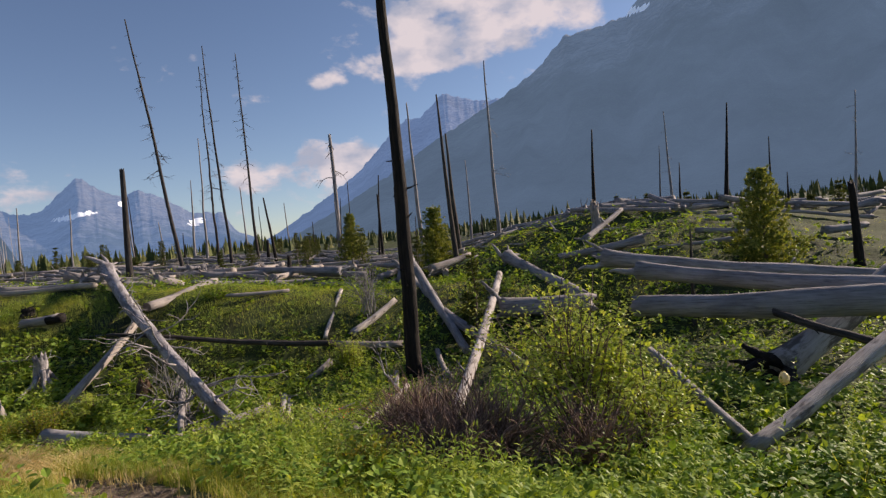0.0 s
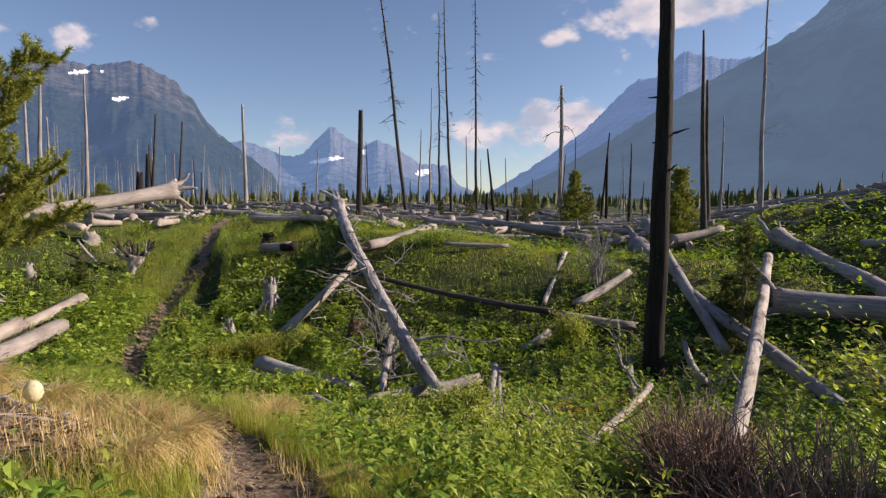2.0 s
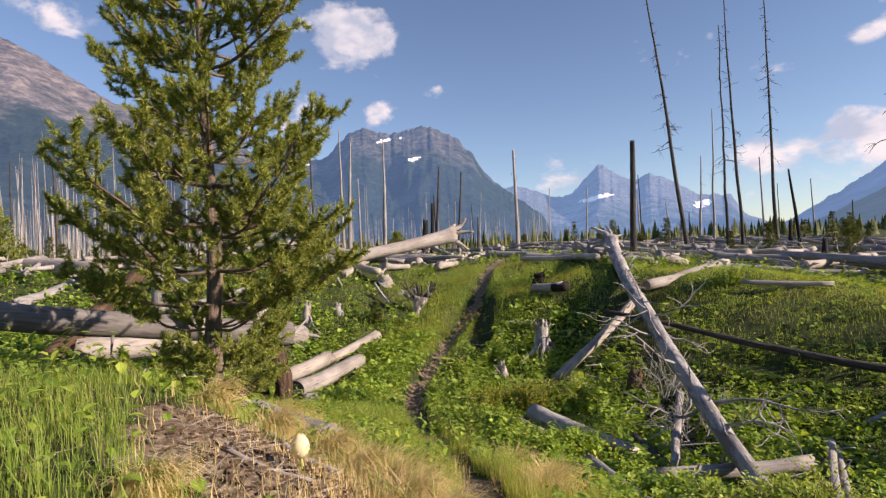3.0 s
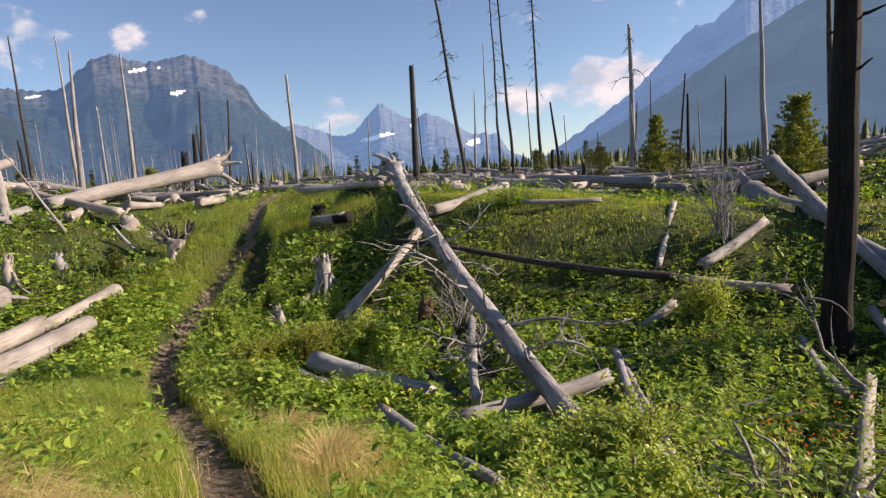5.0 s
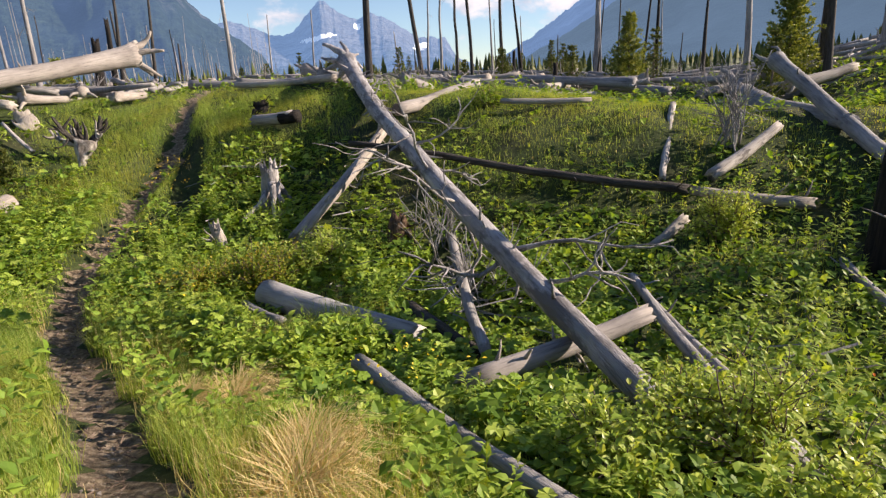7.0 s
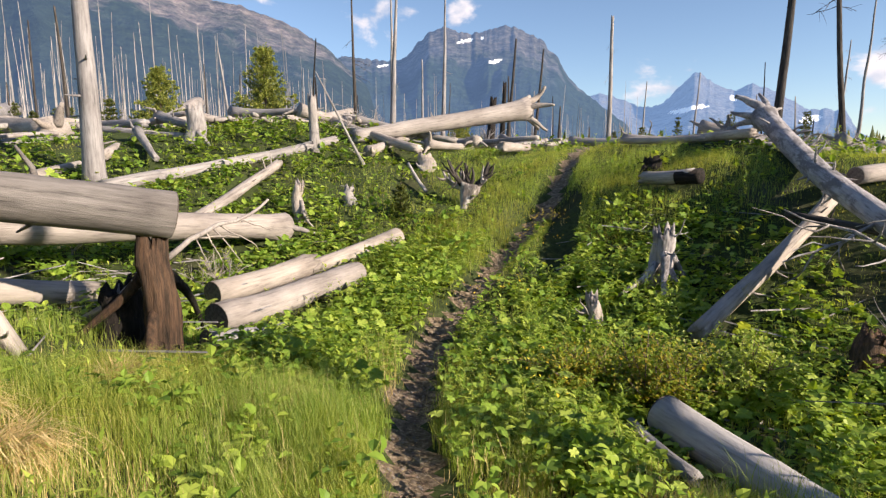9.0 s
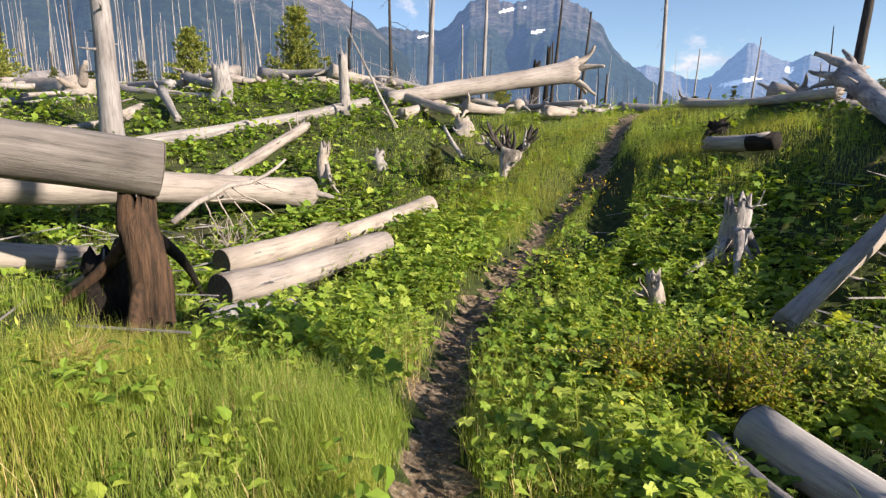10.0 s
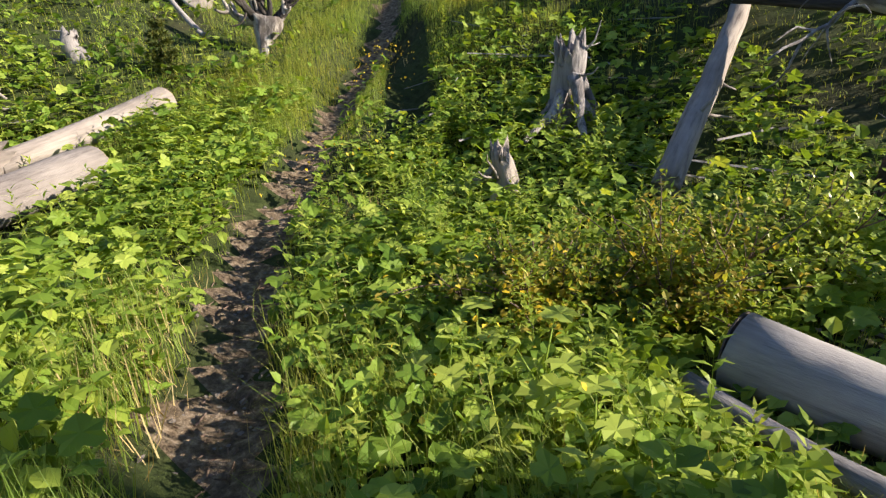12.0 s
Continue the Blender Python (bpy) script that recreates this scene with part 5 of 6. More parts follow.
# small standing snags and young firs near enough to count
for k in range(60):
    x, y = plain_spot(rs_plain, 34, 85, -12, 96)
    h = rs_plain.uniform(1.2, 7.5)
    z = on(x, y)[2]
    tagged(dead_tree("thin standing dead trunk on the burnt plain", (x, y), (x + rs_plain.normal(0, 0.05) * h, y + rs_plain.normal(0, 0.05) * h, z + h), rs_plain.uniform(0.05, 0.11), (WOOD_GREY, WOOD_DARK, CHARCOAL)[k % 3], tip=0.5), group="dead trunks on the plain")
for k in range(46):
    x, y = plain_spot(rs_plain, 36, 90, -14, 92)
    tagged(young_pine("young dark green fir on the burnt plain", x, y, rs_plain.uniform(1.0, 2.8), rs_plain.uniform(0.4, 0.8)), group="young firs on the plain")


# ---- far woods ----
def far_woods(name, label, seed, n, near, far, a0, a1, tall, mat, bare):
    rs = np.random.RandomState(seed)
    a = np.radians(rs.uniform(a0, a1, n))
    r = near * (far / near) ** rs.uniform(0, 1, n)
    x, y = -5 - np.sin(a) * r, 8 + np.cos(a) * r
    z = land(x, y)
    h = rs.uniform(*tall, n)
    if bare:
        shape = np.array([(-0.5, 0, 0), (0.5, 0, 0), (0, 0.6, 0), (-0.15, 0, 1), (0.15, 0, 1), (0, 0.2, 1)])
        tris = np.array([(0, 1, 4), (0, 4, 3), (1, 2, 5), (1, 5, 4), (2, 0, 3), (2, 3, 5)])
        v, t = repeat(shape, tris, np.stack([x, y, z], 1), rotations(rs, n, np.abs(rs.normal(0, 0.04, n))), np.stack([0.08 + 0.0007 * r, 0.08 + 0.0007 * r, h], 1))
    else:
        ring = [(math.cos(k * 1.0472), math.sin(k * 1.0472)) for k in range(6)]
        pts, tris = [], []
        for lev, (lo, hi, w) in enumerate(((0.06, 0.5, 1.0), (0.3, 0.75, 0.72), (0.55, 1.0, 0.46))):
            o = len(pts)
            pts += [(cx * w * (1.0 if k % 2 else 0.6), cy * w * (1.0 if k % 2 else 0.6), lo) for k, (cx, cy) in enumerate(ring)] + [(0, 0, hi)]
            tris += [(o + k, o + (k + 1) % 6, o + 6) for k in range(6)]
        v, t = repeat(np.array(pts), np.array(tris), np.stack([x, y, z], 1), rotations(rs, n, np.zeros(n)), np.stack([h * 0.24, h * 0.24, h], 1))
    return tagged(new(name, mesh_of(name, v, t, mat)), label, "woods", kind="stuff")


far_woods("far_young_firs", "dark green young firs along the far plain", 51, 4200, 70, 600, -70, 104, (1.0, 3.0), NEEDLE_FAR, False)
far_woods("far_burnt_forest", "grey standing burnt trunks across the valley", 52, 700, 70, 500, 36, 125, (3, 10), WOOD_GREY, True)
far_woods("far_burnt_slope", "pale standing burnt trunks below the mountain", 53, 1300, 48, 300, 66, 125, (3, 11), WOOD_GREY, True)


# ---- small things on the ground ----
def flower_head(label, place, size):
    """A pale egg-shaped blossom of many florets on a stalk."""
    THING_COUNT[0] += 1
    rs = np.random.RandomState(100 + THING_COUNT[0])
    base = new("beargrass_flower")
    z0 = float(land(place[0], place[1])) - 0.03
    base.matrix_basis = Matrix.Translation((place[0], place[1], z0))
    tagged(base, label, "flower")
    up = place[2] - z0
    v, t = tube_arrays([(0, 0, 0), (0.01, 0, up * 0.5), (0, 0, up)], [0.008, 0.007, 0.006], 6)
    part("stalk", mesh_of("stalk", v, t, LEAF_BUSH, True), base)
    s = np.linspace(0.02, 0.98, 9)
    v, t = tube_arrays(np.stack([0 * s, 0 * s, up - size * 0.3 + size * 1.3 * s], 1), size * 0.48 * np.sin(s * math.pi) ** 0.6, 14, rs, 0.06)
    part("blossom", mesh_of("blossom", v, t, PETAL_CREAM, True), base, "cream-coloured blossom")
    n = 160
    a, u = rs.uniform(0, 2 * math.pi, n), rs.uniform(0.05, 1, n)
    r = size * 0.46 * np.sin(u * math.pi) ** 0.6
    v, t = repeat(OVAL, OVAL_T, np.stack([np.cos(a) * r, np.sin(a) * r, up - size * 0.3 + size * 1.3 * u], 1), rotations(rs, n, rs.uniform(-1.2, 1.2, n)), np.full(n, size * 0.12))
    part("floret_cluster", mesh_of("floret_cluster", v, t, PETAL_CREAM), base)
    return base


PETAL_CREAM = leafy("cream_petal", (0.62, 0.56, 0.38), (0.72, 0.66, 0.46), (0.8, 0.75, 0.58), 0.25)
flower_head("cream beargrass blossom beside bare earth", (-5.0, 4.95, float(land(-5.0, 4.95)) + 0.14), 0.13)
flower_head("cream beargrass blossom among low herbs", (4.35, 7.6, float(land(4.35, 7.6)) + 0.55), 0.14)


def litter(name, label, mat, seed, places, n, wide, length, thick):
    """Broken twigs lying about."""
    rs = np.random.RandomState(seed)
    p = np.array(places)[rs.randint(0, len(places), n)] + rs.normal(0, wide, (n, 2))
    z = land(p[:, 0], p[:, 1]) + 0.012
    a = rs.uniform(0, 2 * math.pi, n)
    shape = np.array([(-0.5, 0, 0), (0.5, 0, 0), (0, 0, 0.9), (-0.4, 1, 0), (0.4, 1, 0), (0, 1, 0.7)])
    tris = np.array([(0, 1, 4), (0, 4, 3), (1, 2, 5), (1, 5, 4), (2, 0, 3), (2, 3, 5), (0, 2, 1), (3, 4, 5)])
    ln = rs.uniform(*length, n)
    w = rs.uniform(0.5, 1.2, n) * thick
    v, t = repeat(shape, tris, np.column_stack([p, z]), rotations(rs, n, rs.normal(0, 0.15, n), a), np.stack([w, ln, w], 1))
    return tagged(new(name, mesh_of(name, v, t, mat)), label, "litter", kind="stuff")


litter("twig_litter", "dry broken twigs on bare earth", WOOD_PALE, 71, [(-5.2, 4.7), (-4.7, 4.8), (-5.6, 4.9), (-5.0, 4.3)], 300, 0.38, (0.05, 0.24), 0.0055)
litter("bark_litter", "brown bark chips and needles on bare earth", WOOD_RED, 72, [(-5.2, 4.7), (-4.7, 4.8), (-5.6, 4.9), (-4.3, 5.0)], 700, 0.42, (0.03, 0.12), 0.014)
litter("path_litter", "small dry bits along the footpath", TWIG, 73, [tuple(TRAIL[k] * (1 - f) + TRAIL[k + 1] * f) for k in range(3, 12) for f in (0.0, 0.25, 0.5, 0.75)], 900, 0.13, (0.02, 0.10), 0.007)
litter("grey_sticks", "grey dead sticks scattered in the undergrowth", WOOD_GREY, 74, [(-6.5, 13.5), (-5.5, 12.0), (-8.5, 14.0), (-3.0, 12.5), (-15.0, 9.0), (-13.5, 8.2), (-12.0, 16.5)], 260, 0.9, (0.3, 1.3), 0.022)


def pebbles():
    rs = np.random.RandomState(75)
    n = 700
    k = rs.randint(3, 12, n)
    f = rs.uniform(0, 1, n)[:, None]
    p = TRAIL[k] * (1 - f) + TRAIL[k + 1] * f + rs.normal(0, 0.12, (n, 2))
    z = land(p[:, 0], p[:, 1])
    shape = np.array([(1, 0, 0), (0.3, 0.9, 0.1), (-0.8, 0.6, 0), (-0.8, -0.6, 0.1), (0.3, -0.9, 0), (0.1, 0, 0.7), (0, 0, -0.6)])
    tris = np.array([(i, (i + 1) % 5, 5) for i in range(5)] + [((i + 1) % 5, i, 6) for i in range(5)])
    v, t = repeat(shape, tris, np.column_stack([p, z]), rotations(rs, n, rs.normal(0, 0.3, n)), rs.uniform(0.006, 0.026, n))
    return tagged(new("pebbles", mesh_of("pebbles", v, t, STONE)), "small grey-brown stones on the footpath", "stones", kind="stuff")


STONE = wood("path_stone", (0.34, 0.30, 0.27), (0.24, 0.21, 0.19), (0.12, 0.10, 0.09), 0.4)
pebbles()

# ---- grass and herbs ----
def grass(name, label, mat, seed, n, r0, r1, height, width, keep, lean=(0.05, 0.5), a0=-48, a1=118, stations=9):
    rs = np.random.RandomState(seed)
    x, y, r = spots(rs, n, r0, r1, a0, a1, stations)
    ok = keep(x, y, rs.uniform(0, 1, n))
    x, y, r = x[ok], y[ok], r[ok]
    n = len(x)
    h = rs.uniform(*height, n) * (0.75 + 0.35 * (drift(x, y, 0.8, 2.0) > 0))
    w = width * (0.7 + 0.6 * rs.uniform(0, 1, n)) * (1 + r * 0.11)
    h = h * np.clip(1.25 - r / 16, 0.45, 1.0) * (1 - 0.4 * np.exp(-(((x + 6.8) / 2.6) ** 2 + ((y - 4.8) / 1.7) ** 2)))
    h = h * np.clip(0.4 + beside_logs(x, y) / 0.8, 0.4, 1.0)
    size = np.stack([w, h, h], 1)
    z = land(x, y) - 0.02
    v, t = repeat(BLADE, BLADE_T, np.stack([x, y, z], 1), rotations(rs, n, rs.uniform(*lean, n)), size)
    return tagged(new(name, mesh_of(name, v, t, mat)), label, "grass", kind="stuff")


def grassy(x, y):
    """Where grass rules: the near mound, the crest, and drifts; elsewhere herbs do."""
    mound = np.exp(-(((x + 7.0) / 5.0) ** 2 + ((y - 4.3) / 3.0) ** 2))
    crest = np.exp(-((y - 19.5) / 2.6) ** 2) * 0.9
    west = np.exp(-(((x + 16.5) / 2.8) ** 2 + ((y - 16.5) / 3.5) ** 2)) * 0.9
    shelf = np.exp(-(((x + 10.2) / 2.6) ** 2 + ((y - 7.5) / 1.5) ** 2))
    d, along, side = trail_distance(x, y)
    verge = 0.45 * np.exp(-((d - 0.55) / 0.4) ** 2)
    return np.clip(mound + crest + west + shelf + verge + 0.24 + 0.28 * drift(x, y, 0.7, 5.0), 0, 1)


def dryness(x, y):
    d, along, side = trail_distance(x, y)
    tufts = sum(np.exp(-(((x - a) ** 2 + (y - b) ** 2) / (0.42 * s) ** 2)) for a, b, s in ((-5.62, 8.5, 1.0), (-6.9, 9.35, 1.1), (-11.0, 7.75, 1.0), (-9.84, 8.77, 0.7), (-9.05, 7.1, 1.5), (-8.7, 6.7, 1.5), (-5.3, 8.0, 1.2), (-4.1, 5.5, 1.4), (-7.6, 10.9, 1.2)))
    return np.clip(tufts + 0.9 * np.exp(-(((x + 5.6) / 1.0) ** 2 + ((y - 5.6) / 0.55) ** 2)) + 0.7 * np.exp(-(((x + 4.4) / 0.7) ** 2 + ((y - 5.3) / 0.6) ** 2)) + 0.3 * (drift(x, y, 1.5, 1.0) > 0.6) * np.exp(-((d - 0.9) / 0.8) ** 2), 0, 1)


def clear(x, y, room=0.30):
    d, along, side = trail_distance(x, y)
    return (d > room + 0.03 * np.clip((along - 14) / 4, 0, 1) + 0.06 * np.sin(along * 4) + 0.26 * np.exp(-((along - 11.5) / 3.2) ** 2)) & (bare_patch(x, y) > 0.85) & (rut(x, y) > 0.34) & (np.hypot((x - 0.3) / 2.0, (y - 6.8) / 1.15) > 1)


def beside_logs(x, y):
    """How close places lie to a fallen log's flank, in metres, where that log lies low."""
    best = np.full(np.shape(x), 9.0)
    for p0, p1, r0, r1 in LOG_LINES:
        dx, dy = p1[0] - p0[0], p1[1] - p0[1]
        u = np.clip(((x - p0[0]) * dx + (y - p0[1]) * dy) / max(1e-6, dx * dx + dy * dy), 0, 1)
        d = np.hypot(x - p0[0] - u * dx, y - p0[1] - u * dy) - (r0 + (r1 - r0) * u)
        best = np.minimum(best, d)
    return best


grass("grass_green", "tall fresh green meadow grass", GRASS, 1, 450000, 0.9, 30, (0.12, 0.38), 0.0032,
      lambda x, y, u: clear(x, y, 0.2) & (u < grassy(x, y) * (1 - 0.75 * dryness(x, y)) * (0.35 + 0.65 * (drift(x, y, 3.1, 0.4) > -0.25))), (0.02, 0.75))
grass("grass_dry", "dry straw-coloured grass and litter", DRY, 2, 150000, 0.9, 12, (0.10, 0.34), 0.004,
      lambda x, y, u: (trail_distance(x, y)[0] > 0.2) & (u < dryness(x, y) + 0.07 * grassy(x, y) + 0.10 * (bare_patch(x, y) < 1.0)), (0.5, 1.45))
grass("grass_far", "low green grass across the burnt plain", GRASS, 7, 105000, 13, 70, (0.05, 0.15), 0.010,
      lambda x, y, u: clear(x, y) & (u < 0.7), (0.2, 1.0))

grass("grass_behind", "green grass on the slope behind the path's start", GRASS, 8, 30000, 0.8, 14, (0.12, 0.36), 0.010,
      lambda x, y, u: clear(x, y, 0.25) & (y < 5.5), (0.05, 0.8), 110, 318, 4)


def soft_grass(name, label, seed, cx, cy, rx, ry, n, height):
    """A patch of tall soft grass."""
    rs = np.random.RandomState(seed)
    a, r = rs.uniform(0, 2 * math.pi, n), np.sqrt(rs.uniform(0, 1, n))
    x, y = cx + np.cos(a) * r * rx, cy + np.sin(a) * r * ry
    ok = clear(x, y, 0.22) & (beside_logs(x, y) > 0.05) & (rs.uniform(0, 1, n) < 1.25 - r)
    x, y = x[ok], y[ok]
    n = len(x)
    h = rs.uniform(*height, n) * (0.7 + 0.4 * (drift(x, y, 2.3, 1.0) > 0))
    v, t = repeat(BLADE, BLADE_T, np.stack([x, y, land(x, y) - 0.02], 1), rotations(rs, n, rs.uniform(0.02, 1.0, n)), np.stack([rs.uniform(0.0028, 0.0055, n), h, h], 1))
    return tagged(new(name, mesh_of(name, v, t, GRASS)), label, "grass", kind="stuff")


soft_grass("grass_tall", "tall soft green grass below the log pile", 81, -10.3, 7.6, 2.4, 1.5, 30000, (0.10, 0.32))
soft_grass("grass_tuft_patch", "lush green grass tuft beside a grey log", 82, -7.2, 10.9, 0.55, 0.5, 4500, (0.25, 0.5))
soft_grass("grass_crest", "bright green grass along the crest", 84, -15.5, 18.0, 4.5, 3.0, 60000, (0.10, 0.28))
soft_grass("grass_crest_east", "bright green grass along the crest", 85, -8.0, 20.0, 6.0, 2.0, 45000, (0.06, 0.17))
soft_grass("grass_bank", "bright green grass on the bank along the upper path", 86, -14.6, 13.9, 1.3, 2.6, 22000, (0.12, 0.30))
soft_grass("grass_verge", "tall green grass at the path's edge", 83, -9.6, 9.0, 1.0, 0.55, 9000, (0.2, 0.42))


def tussock(label, x, y, height, spread, n):
    """A drooping tuft of dead straw."""
    THING_COUNT[0] += 1
    rs = np.random.RandomState(100 + THING_COUNT[0])
    base = new("grass_tussock")
    base.matrix_basis = Matrix.Translation(on(x, y, -0.02))
    tagged(base, label, "grass tuft")
    a, r = rs.uniform(0, 2 * math.pi, n), spread * 0.55 * np.sqrt(rs.uniform(0, 1, n))
    px, py = np.cos(a) * r, np.sin(a) * r
    z = land(x + px, y + py) - float(land(x, y))
    h = height * rs.uniform(0.5, 1.1, n)
    lean = 0.15 + 1.0 * r / spread + rs.uniform(0, 0.45, n)
    shape = np.array([(-0.5, 0, 0), (0.5, 0, 0), (-0.45, 0.10, 0.5), (0.45, 0.10, 0.5), (-0.3, 0.36, 0.82), (0.3, 0.36, 0.82), (0, 0.75, 0.86)])
    tris = np.array([(0, 1, 3), (0, 3, 2), (2, 3, 5), (2, 5, 4), (4, 5, 6)])
    v, t = repeat(shape, tris, np.column_stack([px, py, z]), rotations(rs, n, -lean, a + math.pi / 2 + rs.normal(0, 0.5, n)), np.stack([np.full(n, 0.0055), h, h], 1))
    dead = rs.uniform(0, 1, n) < 0.82
    tt = t.reshape(n, 5, 3)
    part("straw", mesh_of("straw", v, tt[dead].reshape(-1, 3), DRY), base, "dry straw blades")
    part("fresh_grass", mesh_of("fresh_grass", v, tt[~dead].reshape(-1, 3), GRASS), base, "fresh green blades")
    return base


for tx, ty, th, ts in ((-5.62, 8.5, 0.5, 0.5), (-5.3, 8.0, 0.6, 0.55), (-6.75, 9.1, 0.5, 0.45), (-8.8, 6.7, 0.16, 0.5), (-6.9, 9.35, 0.5, 0.5), (-7.1, 9.0, 0.4, 0.4), (-10.6, 7.78, 0.42, 0.45), (-9.84, 8.72, 0.42, 0.45),
                       (-4.1, 5.35, 0.5, 0.45), (-4.5, 5.5, 0.5, 0.45), (-3.9, 4.85, 0.4, 0.4), (-5.0, 5.75, 0.5, 0.45), (-5.5, 5.8, 0.48, 0.45), (-6.0, 5.85, 0.46, 0.45), (-6.4, 5.5, 0.42, 0.4), (-6.5, 5.0, 0.4, 0.4),
                       (-5.2, 6.1, 0.4, 0.4), (-5.8, 6.2, 0.4, 0.4), (-4.7, 3.95, 0.35, 0.4), (-7.6, 10.9, 0.35, 0.4), (-3.0, 5.75, 0.3, 0.3), (-9.5, 6.95, 0.42, 0.5), (-9.1, 7.2, 0.42, 0.5)):
    tussock("drooping tuft of dry straw-coloured grass", tx, ty, th, ts, 1100)


def herbs(name, label, mat, seed, n, r0, r1, leaf, tall, template, tris, keep, per=7, stations=9, a0=-48, a1=118):
    """Low broad-leaved plants: leaves round many short stems."""
    rs = np.random.RandomState(seed)
    x, y, r = spots(rs, n, r0, r1, a0, a1, stations)
    ok = keep(x, y, rs.uniform(0, 1, n))
    x, y, r = x[ok], y[ok], r[ok]
    n = len(x)
    hgt = rs.uniform(*tall, n) * (0.8 + 0.4 * (drift(x, y, 0.9, 3.0) > 0.1))
    spread = 0.05 + 0.22 * hgt
    X = np.repeat(x, per) + rs.normal(0, 1, n * per) * np.repeat(spread, per)
    Y = np.repeat(y, per) + rs.normal(0, 1, n * per) * np.repeat(spread, per)
    up = np.repeat(hgt, per) * rs.uniform(0.25, 1.0, n * per)
    d, along, side = trail_distance(X, Y)
    flank = beside_logs(X, Y)
    up = up * np.clip(0.35 + flank / 0.9, 0.35, 1.0)
    good = (d > 0.2 + 0.02 * np.clip((along - 14) / 4, 0, 1) + 0.24 * np.exp(-((along - 11.5) / 3.2) ** 2)) & (flank > 0.02) & (rut(X, Y) > 0.3)
    X, Y, up, R = X[good], Y[good], up[good], np.repeat(r, per)[good]
    m = len(X)
    size = rs.uniform(*leaf, m) * (1 + R * 0.045)
    z = land(X, Y) + up
    v, t = repeat(template, tris, np.stack([X, Y, z], 1), rotations(rs, m, rs.normal(0.1, 0.5, m)), size)
    return tagged(new(name, mesh_of(name, v, t, mat)), label, "undergrowth", kind="stuff")


herbs("herbs", "dense low green broad-leaved undergrowth", FORB, 11, 30000, 1.2, 26, (0.05, 0.10), (0.12, 0.42), OVAL, OVAL_T,
      lambda x, y, u: clear(x, y, 0.3) & (dryness(x, y) < 0.25) & (u > grassy(x, y) * 0.85), 6)
herbs("herbs_east", "dense low green undergrowth on the open slope", FORB, 14, 5500, 2.5, 24, (0.05, 0.10), (0.15, 0.5), OVAL, OVAL_T,
      lambda x, y, u: (x > 0.0) & clear(x, y, 0.3), 7, 3, -66, 5)
herbs("thimbleberry_patch", "large soft lobed green leaves beside the path", LEAF_BIG, 12, 7500, 0.9, 12, (0.045, 0.115), (0.15, 0.48), LOBE, LOBE_T,
      lambda x, y, u: clear(x, y, 0.3) & (dryness(x, y) < 0.25) & (x < -4.0) & (u > grassy(x, y) * 1.1), 6, 13)


NARROW = np.array([(0, 0, 0), (-0.13, 0.4, 0.06), (0.13, 0.4, 0.06), (0, 1.0, -0.10)])
NARROW_T = np.array([(0, 2, 1), (1, 2, 3)])


def leafy_stems(name, label, mat, seed, n, r0, r1, tall, leaf, keep, stations=13, a0=-48, a1=118):
    """Upright stalks with narrow leaves all the way up, standing in clumps."""
    rs = np.random.RandomState(seed)
    x, y, r = spots(rs, n, r0, r1, a0, a1, stations)
    ok = keep(x, y, rs.uniform(0, 1, n)) & (beside_logs(x, y) > 0.12) & (drift(x, y, 1.9, 4.0) > -0.1)
    x, y, r = x[ok], y[ok], r[ok]
    n, per = len(x), 22
    h = rs.uniform(*tall, n) * np.clip(0.5 + beside_logs(x, y) / 0.8, 0.5, 1.0)
    z = land(x, y)
    lean = rs.normal(0, 0.14, (n, 2))
    u = np.tile(np.linspace(0.18, 1.0, per), n)
    H = np.repeat(h, per) * u
    p = np.stack([np.repeat(x, per) + np.repeat(lean[:, 0], per) * H, np.repeat(y, per) + np.repeat(lean[:, 1], per) * H, np.repeat(z, per) + H], 1)
    m = len(p)
    size = rs.uniform(*leaf, m) * (1.15 - 0.55 * u) * (1 + np.repeat(r, per) * 0.03)
    leaves = repeat(NARROW, NARROW_T, p, rotations(rs, m, 0.15 + 0.9 * (u - 0.4) + rs.normal(0, 0.2, m), np.tile(np.arange(per) * 2.4, n) + np.repeat(rs.uniform(0, 6.3, n), per)), size)
    stalk = np.array([(-0.5, 0, 0), (0.5, 0, 0), (0, 0.5, 0), (0, 0, 1)])
    slant = np.arctan(np.hypot(lean[:, 0], lean[:, 1]))
    stalks = repeat(stalk, np.array([(0, 1, 3), (1, 2, 3), (2, 0, 3)]), np.stack([x, y, z - 0.02], 1), rotations(rs, n, -slant, np.arctan2(lean[:, 0], -lean[:, 1]) + math.pi), np.stack([np.full(n, 0.007), np.full(n, 0.007), h * 1.03], 1))
    return tagged(new(name, mesh_of(name, *join([leaves, stalks]), mat)), label, "undergrowth", kind="stuff")


leafy_stems("tall_herbs", "upright leafy green stalks standing in the undergrowth", LEAF_STALK, 15, 5600, 1.3, 18, (0.25, 0.62), (0.06, 0.12),
            lambda x, y, u: clear(x, y, 0.4) & (dryness(x, y) < 0.3) & (u > grassy(x, y) * 0.8))
leafy_stems("tall_herbs_east", "upright leafy green stalks on the open slope", LEAF_STALK, 16, 1700, 2.2, 16, (0.3, 0.7), (0.07, 0.13),
            lambda x, y, u: (x > -3.5) & clear(x, y, 0.4), 3, -66, 20)


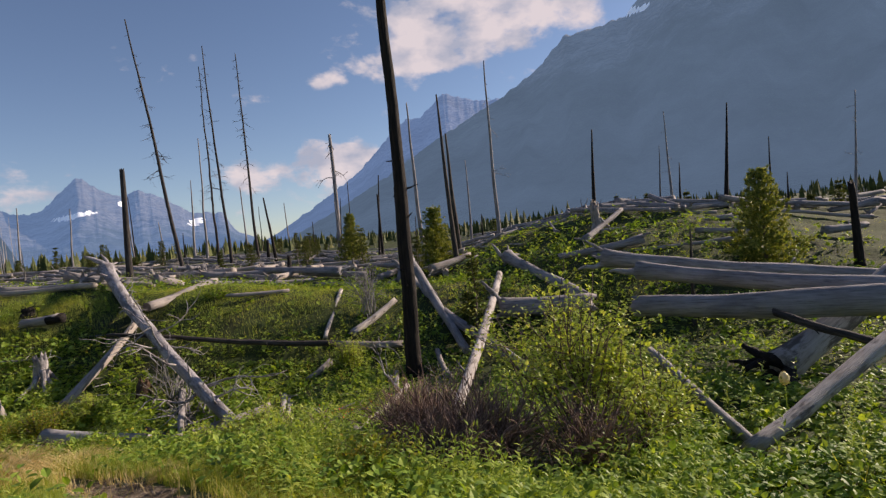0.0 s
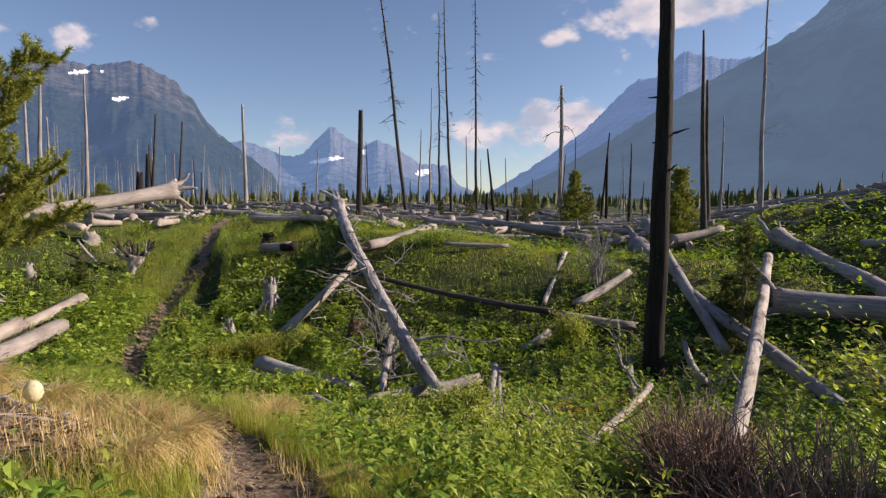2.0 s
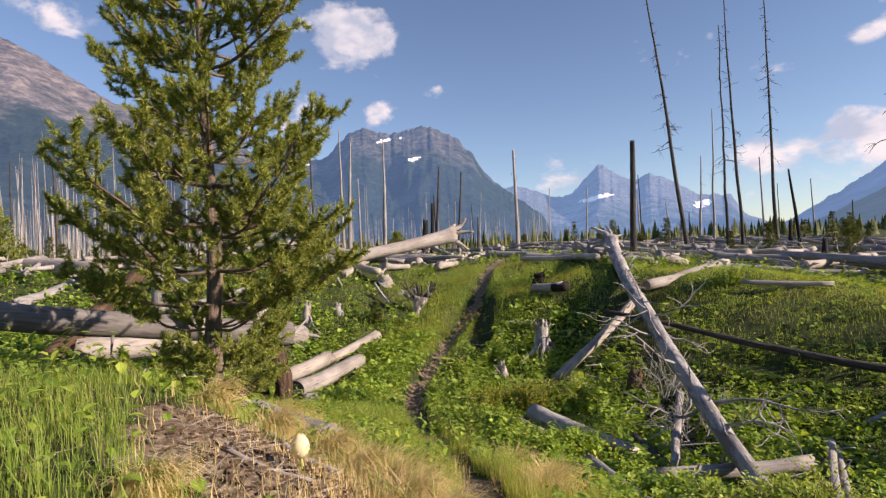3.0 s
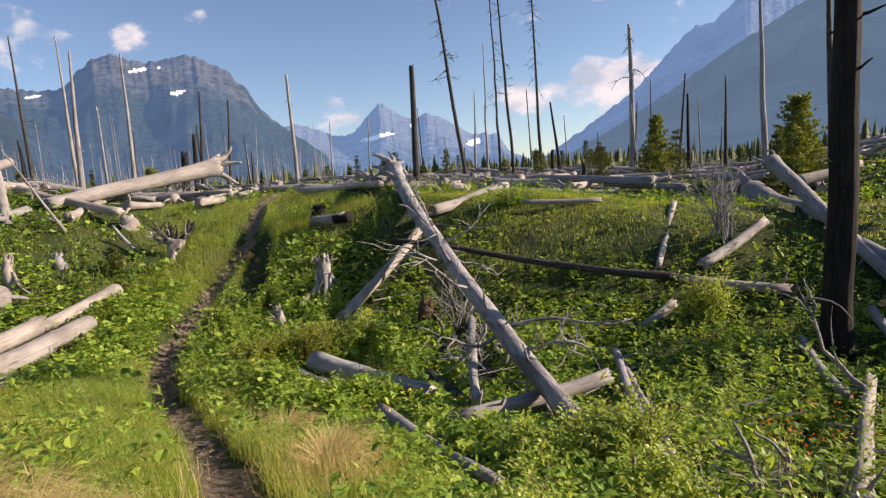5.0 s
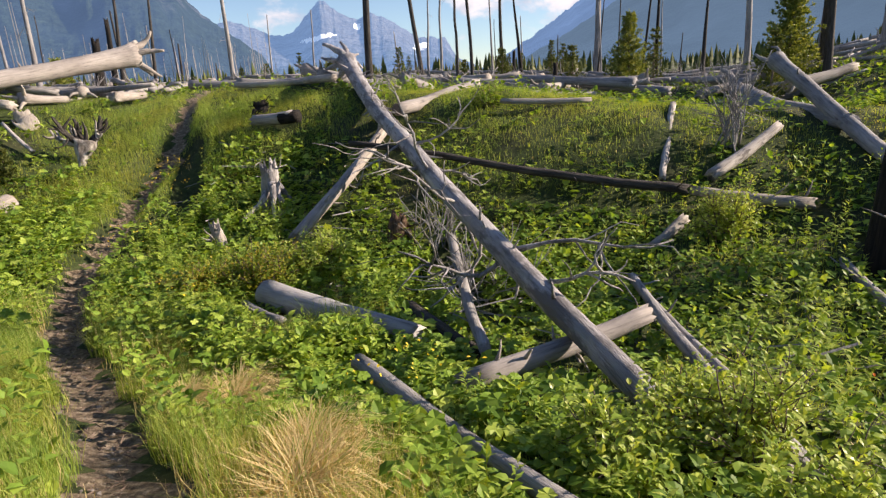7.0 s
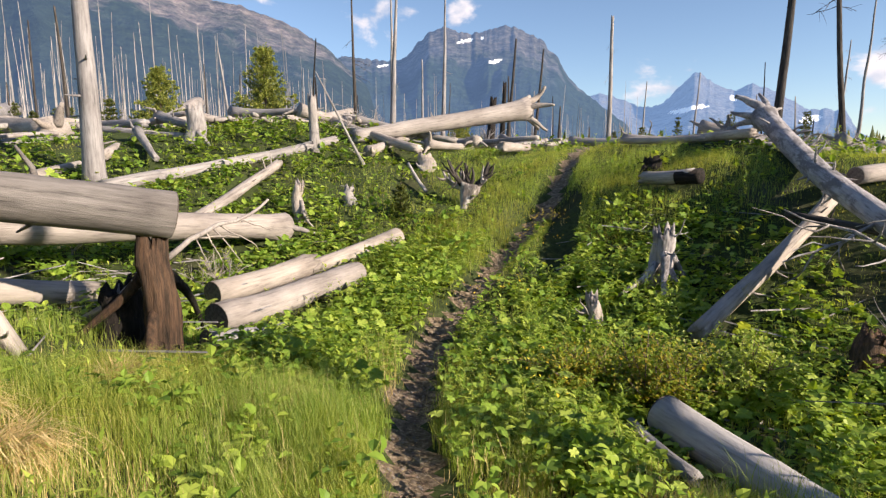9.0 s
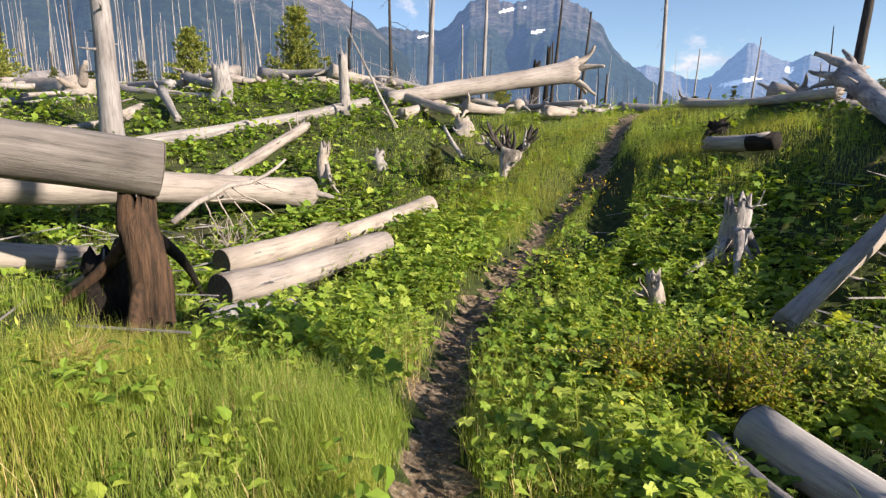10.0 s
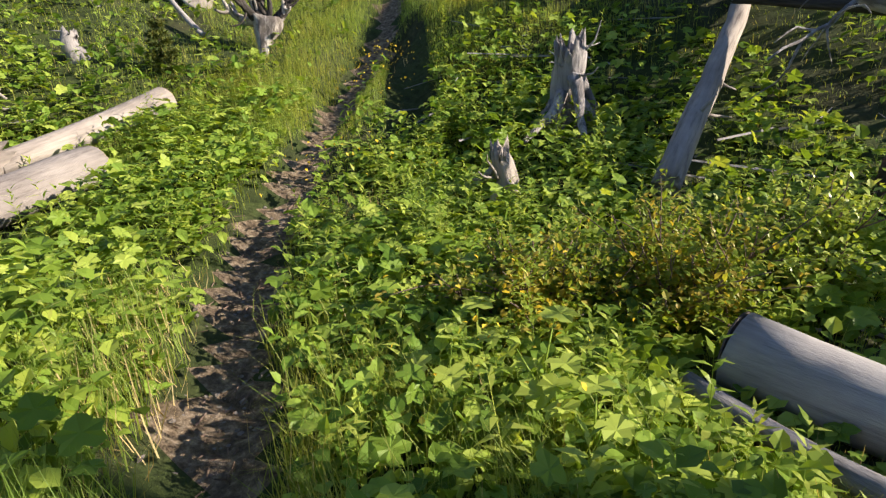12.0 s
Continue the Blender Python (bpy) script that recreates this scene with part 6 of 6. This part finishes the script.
def dots(name, label, mat, seed, places, n, wide, up, size):
    """Small blossoms scattered round given spots."""
    rs = np.random.RandomState(seed)
    p = np.array(places)[rs.randint(0, len(places), n)] + rs.normal(0, wide, (n, 2))
    z = land(p[:, 0], p[:, 1]) + rs.uniform(*up, n)
    v, t = repeat(OVAL, OVAL_T, np.column_stack([p, z]), rotations(rs, n, rs.uniform(-1.2, 1.2, n)), rs.uniform(0.7, 1.3, n) * size)
    return tagged(new(name, mesh_of(name, v, t, mat)), label, "flowers", kind="stuff")


dots("yellow_flowers", "small yellow wildflowers beside the path", FLOWER_Y, 61, [(-14.2, 15.9), (-13.8, 15.4), (-14.5, 16.3), (-5.5, 9.6), (-12.0, 12.9), (-9.3, 11.2)], 260, 0.3, (0.3, 0.55), 0.03)
dots("red_flowers", "orange-red paintbrush flowers in the herbs", FLOWER_R, 62, [(-1.9, 9.8), (-2.1, 10.0), (-1.2, 10.9), (-1.6, 11.3)], 70, 0.16, (0.3, 0.5), 0.03)


def dead_branch(label, foot, stems, mat):
    """A bare bleached branch standing in the herbs: each stem runs through a few bends, side forks are its parts."""
    THING_COUNT[0] += 1
    rs = np.random.RandomState(100 + THING_COUNT[0])
    base = new("dead_branch")
    base.matrix_basis = Matrix.Translation(foot)
    tagged(base, label, "branch")
    limb = None
    for a, b, radius in stems:
        a, b = np.array(a) - np.array(foot), np.array(b) - np.array(foot)
        s = np.linspace(0, 1, 9)[:, None]
        length = np.linalg.norm(b - a)
        pts = a + (b - a) * s + np.cumsum(rs.normal(0, 0.02 * length, (9, 3)), 0) * np.sin(s * math.pi)
        v, t = tube_arrays(list(pts), radius * np.linspace(1, 0.4, 9), 7)
        if limb is None:
            limb = part("limb", mesh_of("limb", v, t, mat, True), base)
        else:
            part("twig", mesh_of("twig", v, t, mat, True), limb)
    return base


dead_branch("forked bleached dead branch rising from the herbs", Vector((-2.09, 8.87, 0.08)),
            [((-2.09, 8.87, 0.08), (-2.34, 9.10, 0.41), 0.032), ((-2.34, 9.10, 0.41), (-2.60, 9.17, 0.49), 0.021), ((-2.34, 9.10, 0.41), (-2.46, 9.25, 0.63), 0.021)], WOOD_PALE)
dead_branch("upright bleached dead branch with a side fork", Vector((-2.06, 9.10, 0.03)),
            [((-2.06, 9.10, 0.03), (-2.13, 8.96, 0.58), 0.034), ((-2.13, 8.96, 0.58), (-2.18, 8.89, 0.70), 0.022), ((-2.11, 9.0, 0.48), (-2.33, 8.98, 0.70), 0.016)], WOOD_PALE)
dead_branch("short broken grey stick standing in the shrubs", Vector((-3.13, 8.62, 0.12)),
            [((-3.13, 8.62, 0.12), (-3.11, 8.74, 0.53), 0.032)], WOOD_PALE)
fallen_log("thin tapering grey trunk sloping through the herbs", (-2.88, 9.11, 0.17), (-4.08, 13.55, -0.25), 0.065, 0.06, WOOD_GREY, stubs=5, bend=0.05)
fallen_log("slender grey trunk half hidden in the herbs", (-1.29, 12.24, -0.20), (-1.49, 14.62, -0.22), 0.06, 0.06, WOOD_GREY, stubs=3, bend=0.04)
fallen_log("crooked pale trunk with bare twigs in the herbs", (-1.71, 8.94, 0.24), (-1.05, 12.30, 0.02), 0.075, 0.055, WOOD_PALE, stubs=6, bend=0.10, branches=3)
fallen_log("thin bent pale trunk among the herbs", (-0.15, 13.89, -0.25), (-0.43, 15.75, 0.02), 0.08, 0.07, WOOD_PALE, stubs=3, bend=0.10)
dead_branch("bleached branch with a fan of fine twigs against the logs", Vector((-14.07, 8.75, 0.77)),
            [((-14.07, 8.75, 0.77), (-14.31, 10.23, 1.49), 0.045), ((-14.20, 9.20, 1.0), (-14.08, 9.79, 0.96), 0.016), ((-14.20, 9.30, 1.05), (-14.02, 9.45, 0.66), 0.014), ((-14.25, 9.60, 1.2), (-14.24, 10.04, 1.18), 0.014),
             ((-14.25, 9.50, 1.15), (-14.00, 9.95, 0.80), 0.013), ((-14.22, 9.40, 1.1), (-13.95, 9.70, 0.62), 0.012), ((-14.27, 9.75, 1.25), (-14.10, 10.20, 1.05), 0.012), ((-14.18, 9.15, 0.98), (-13.95, 9.25, 0.6), 0.012)], WOOD_PALE)
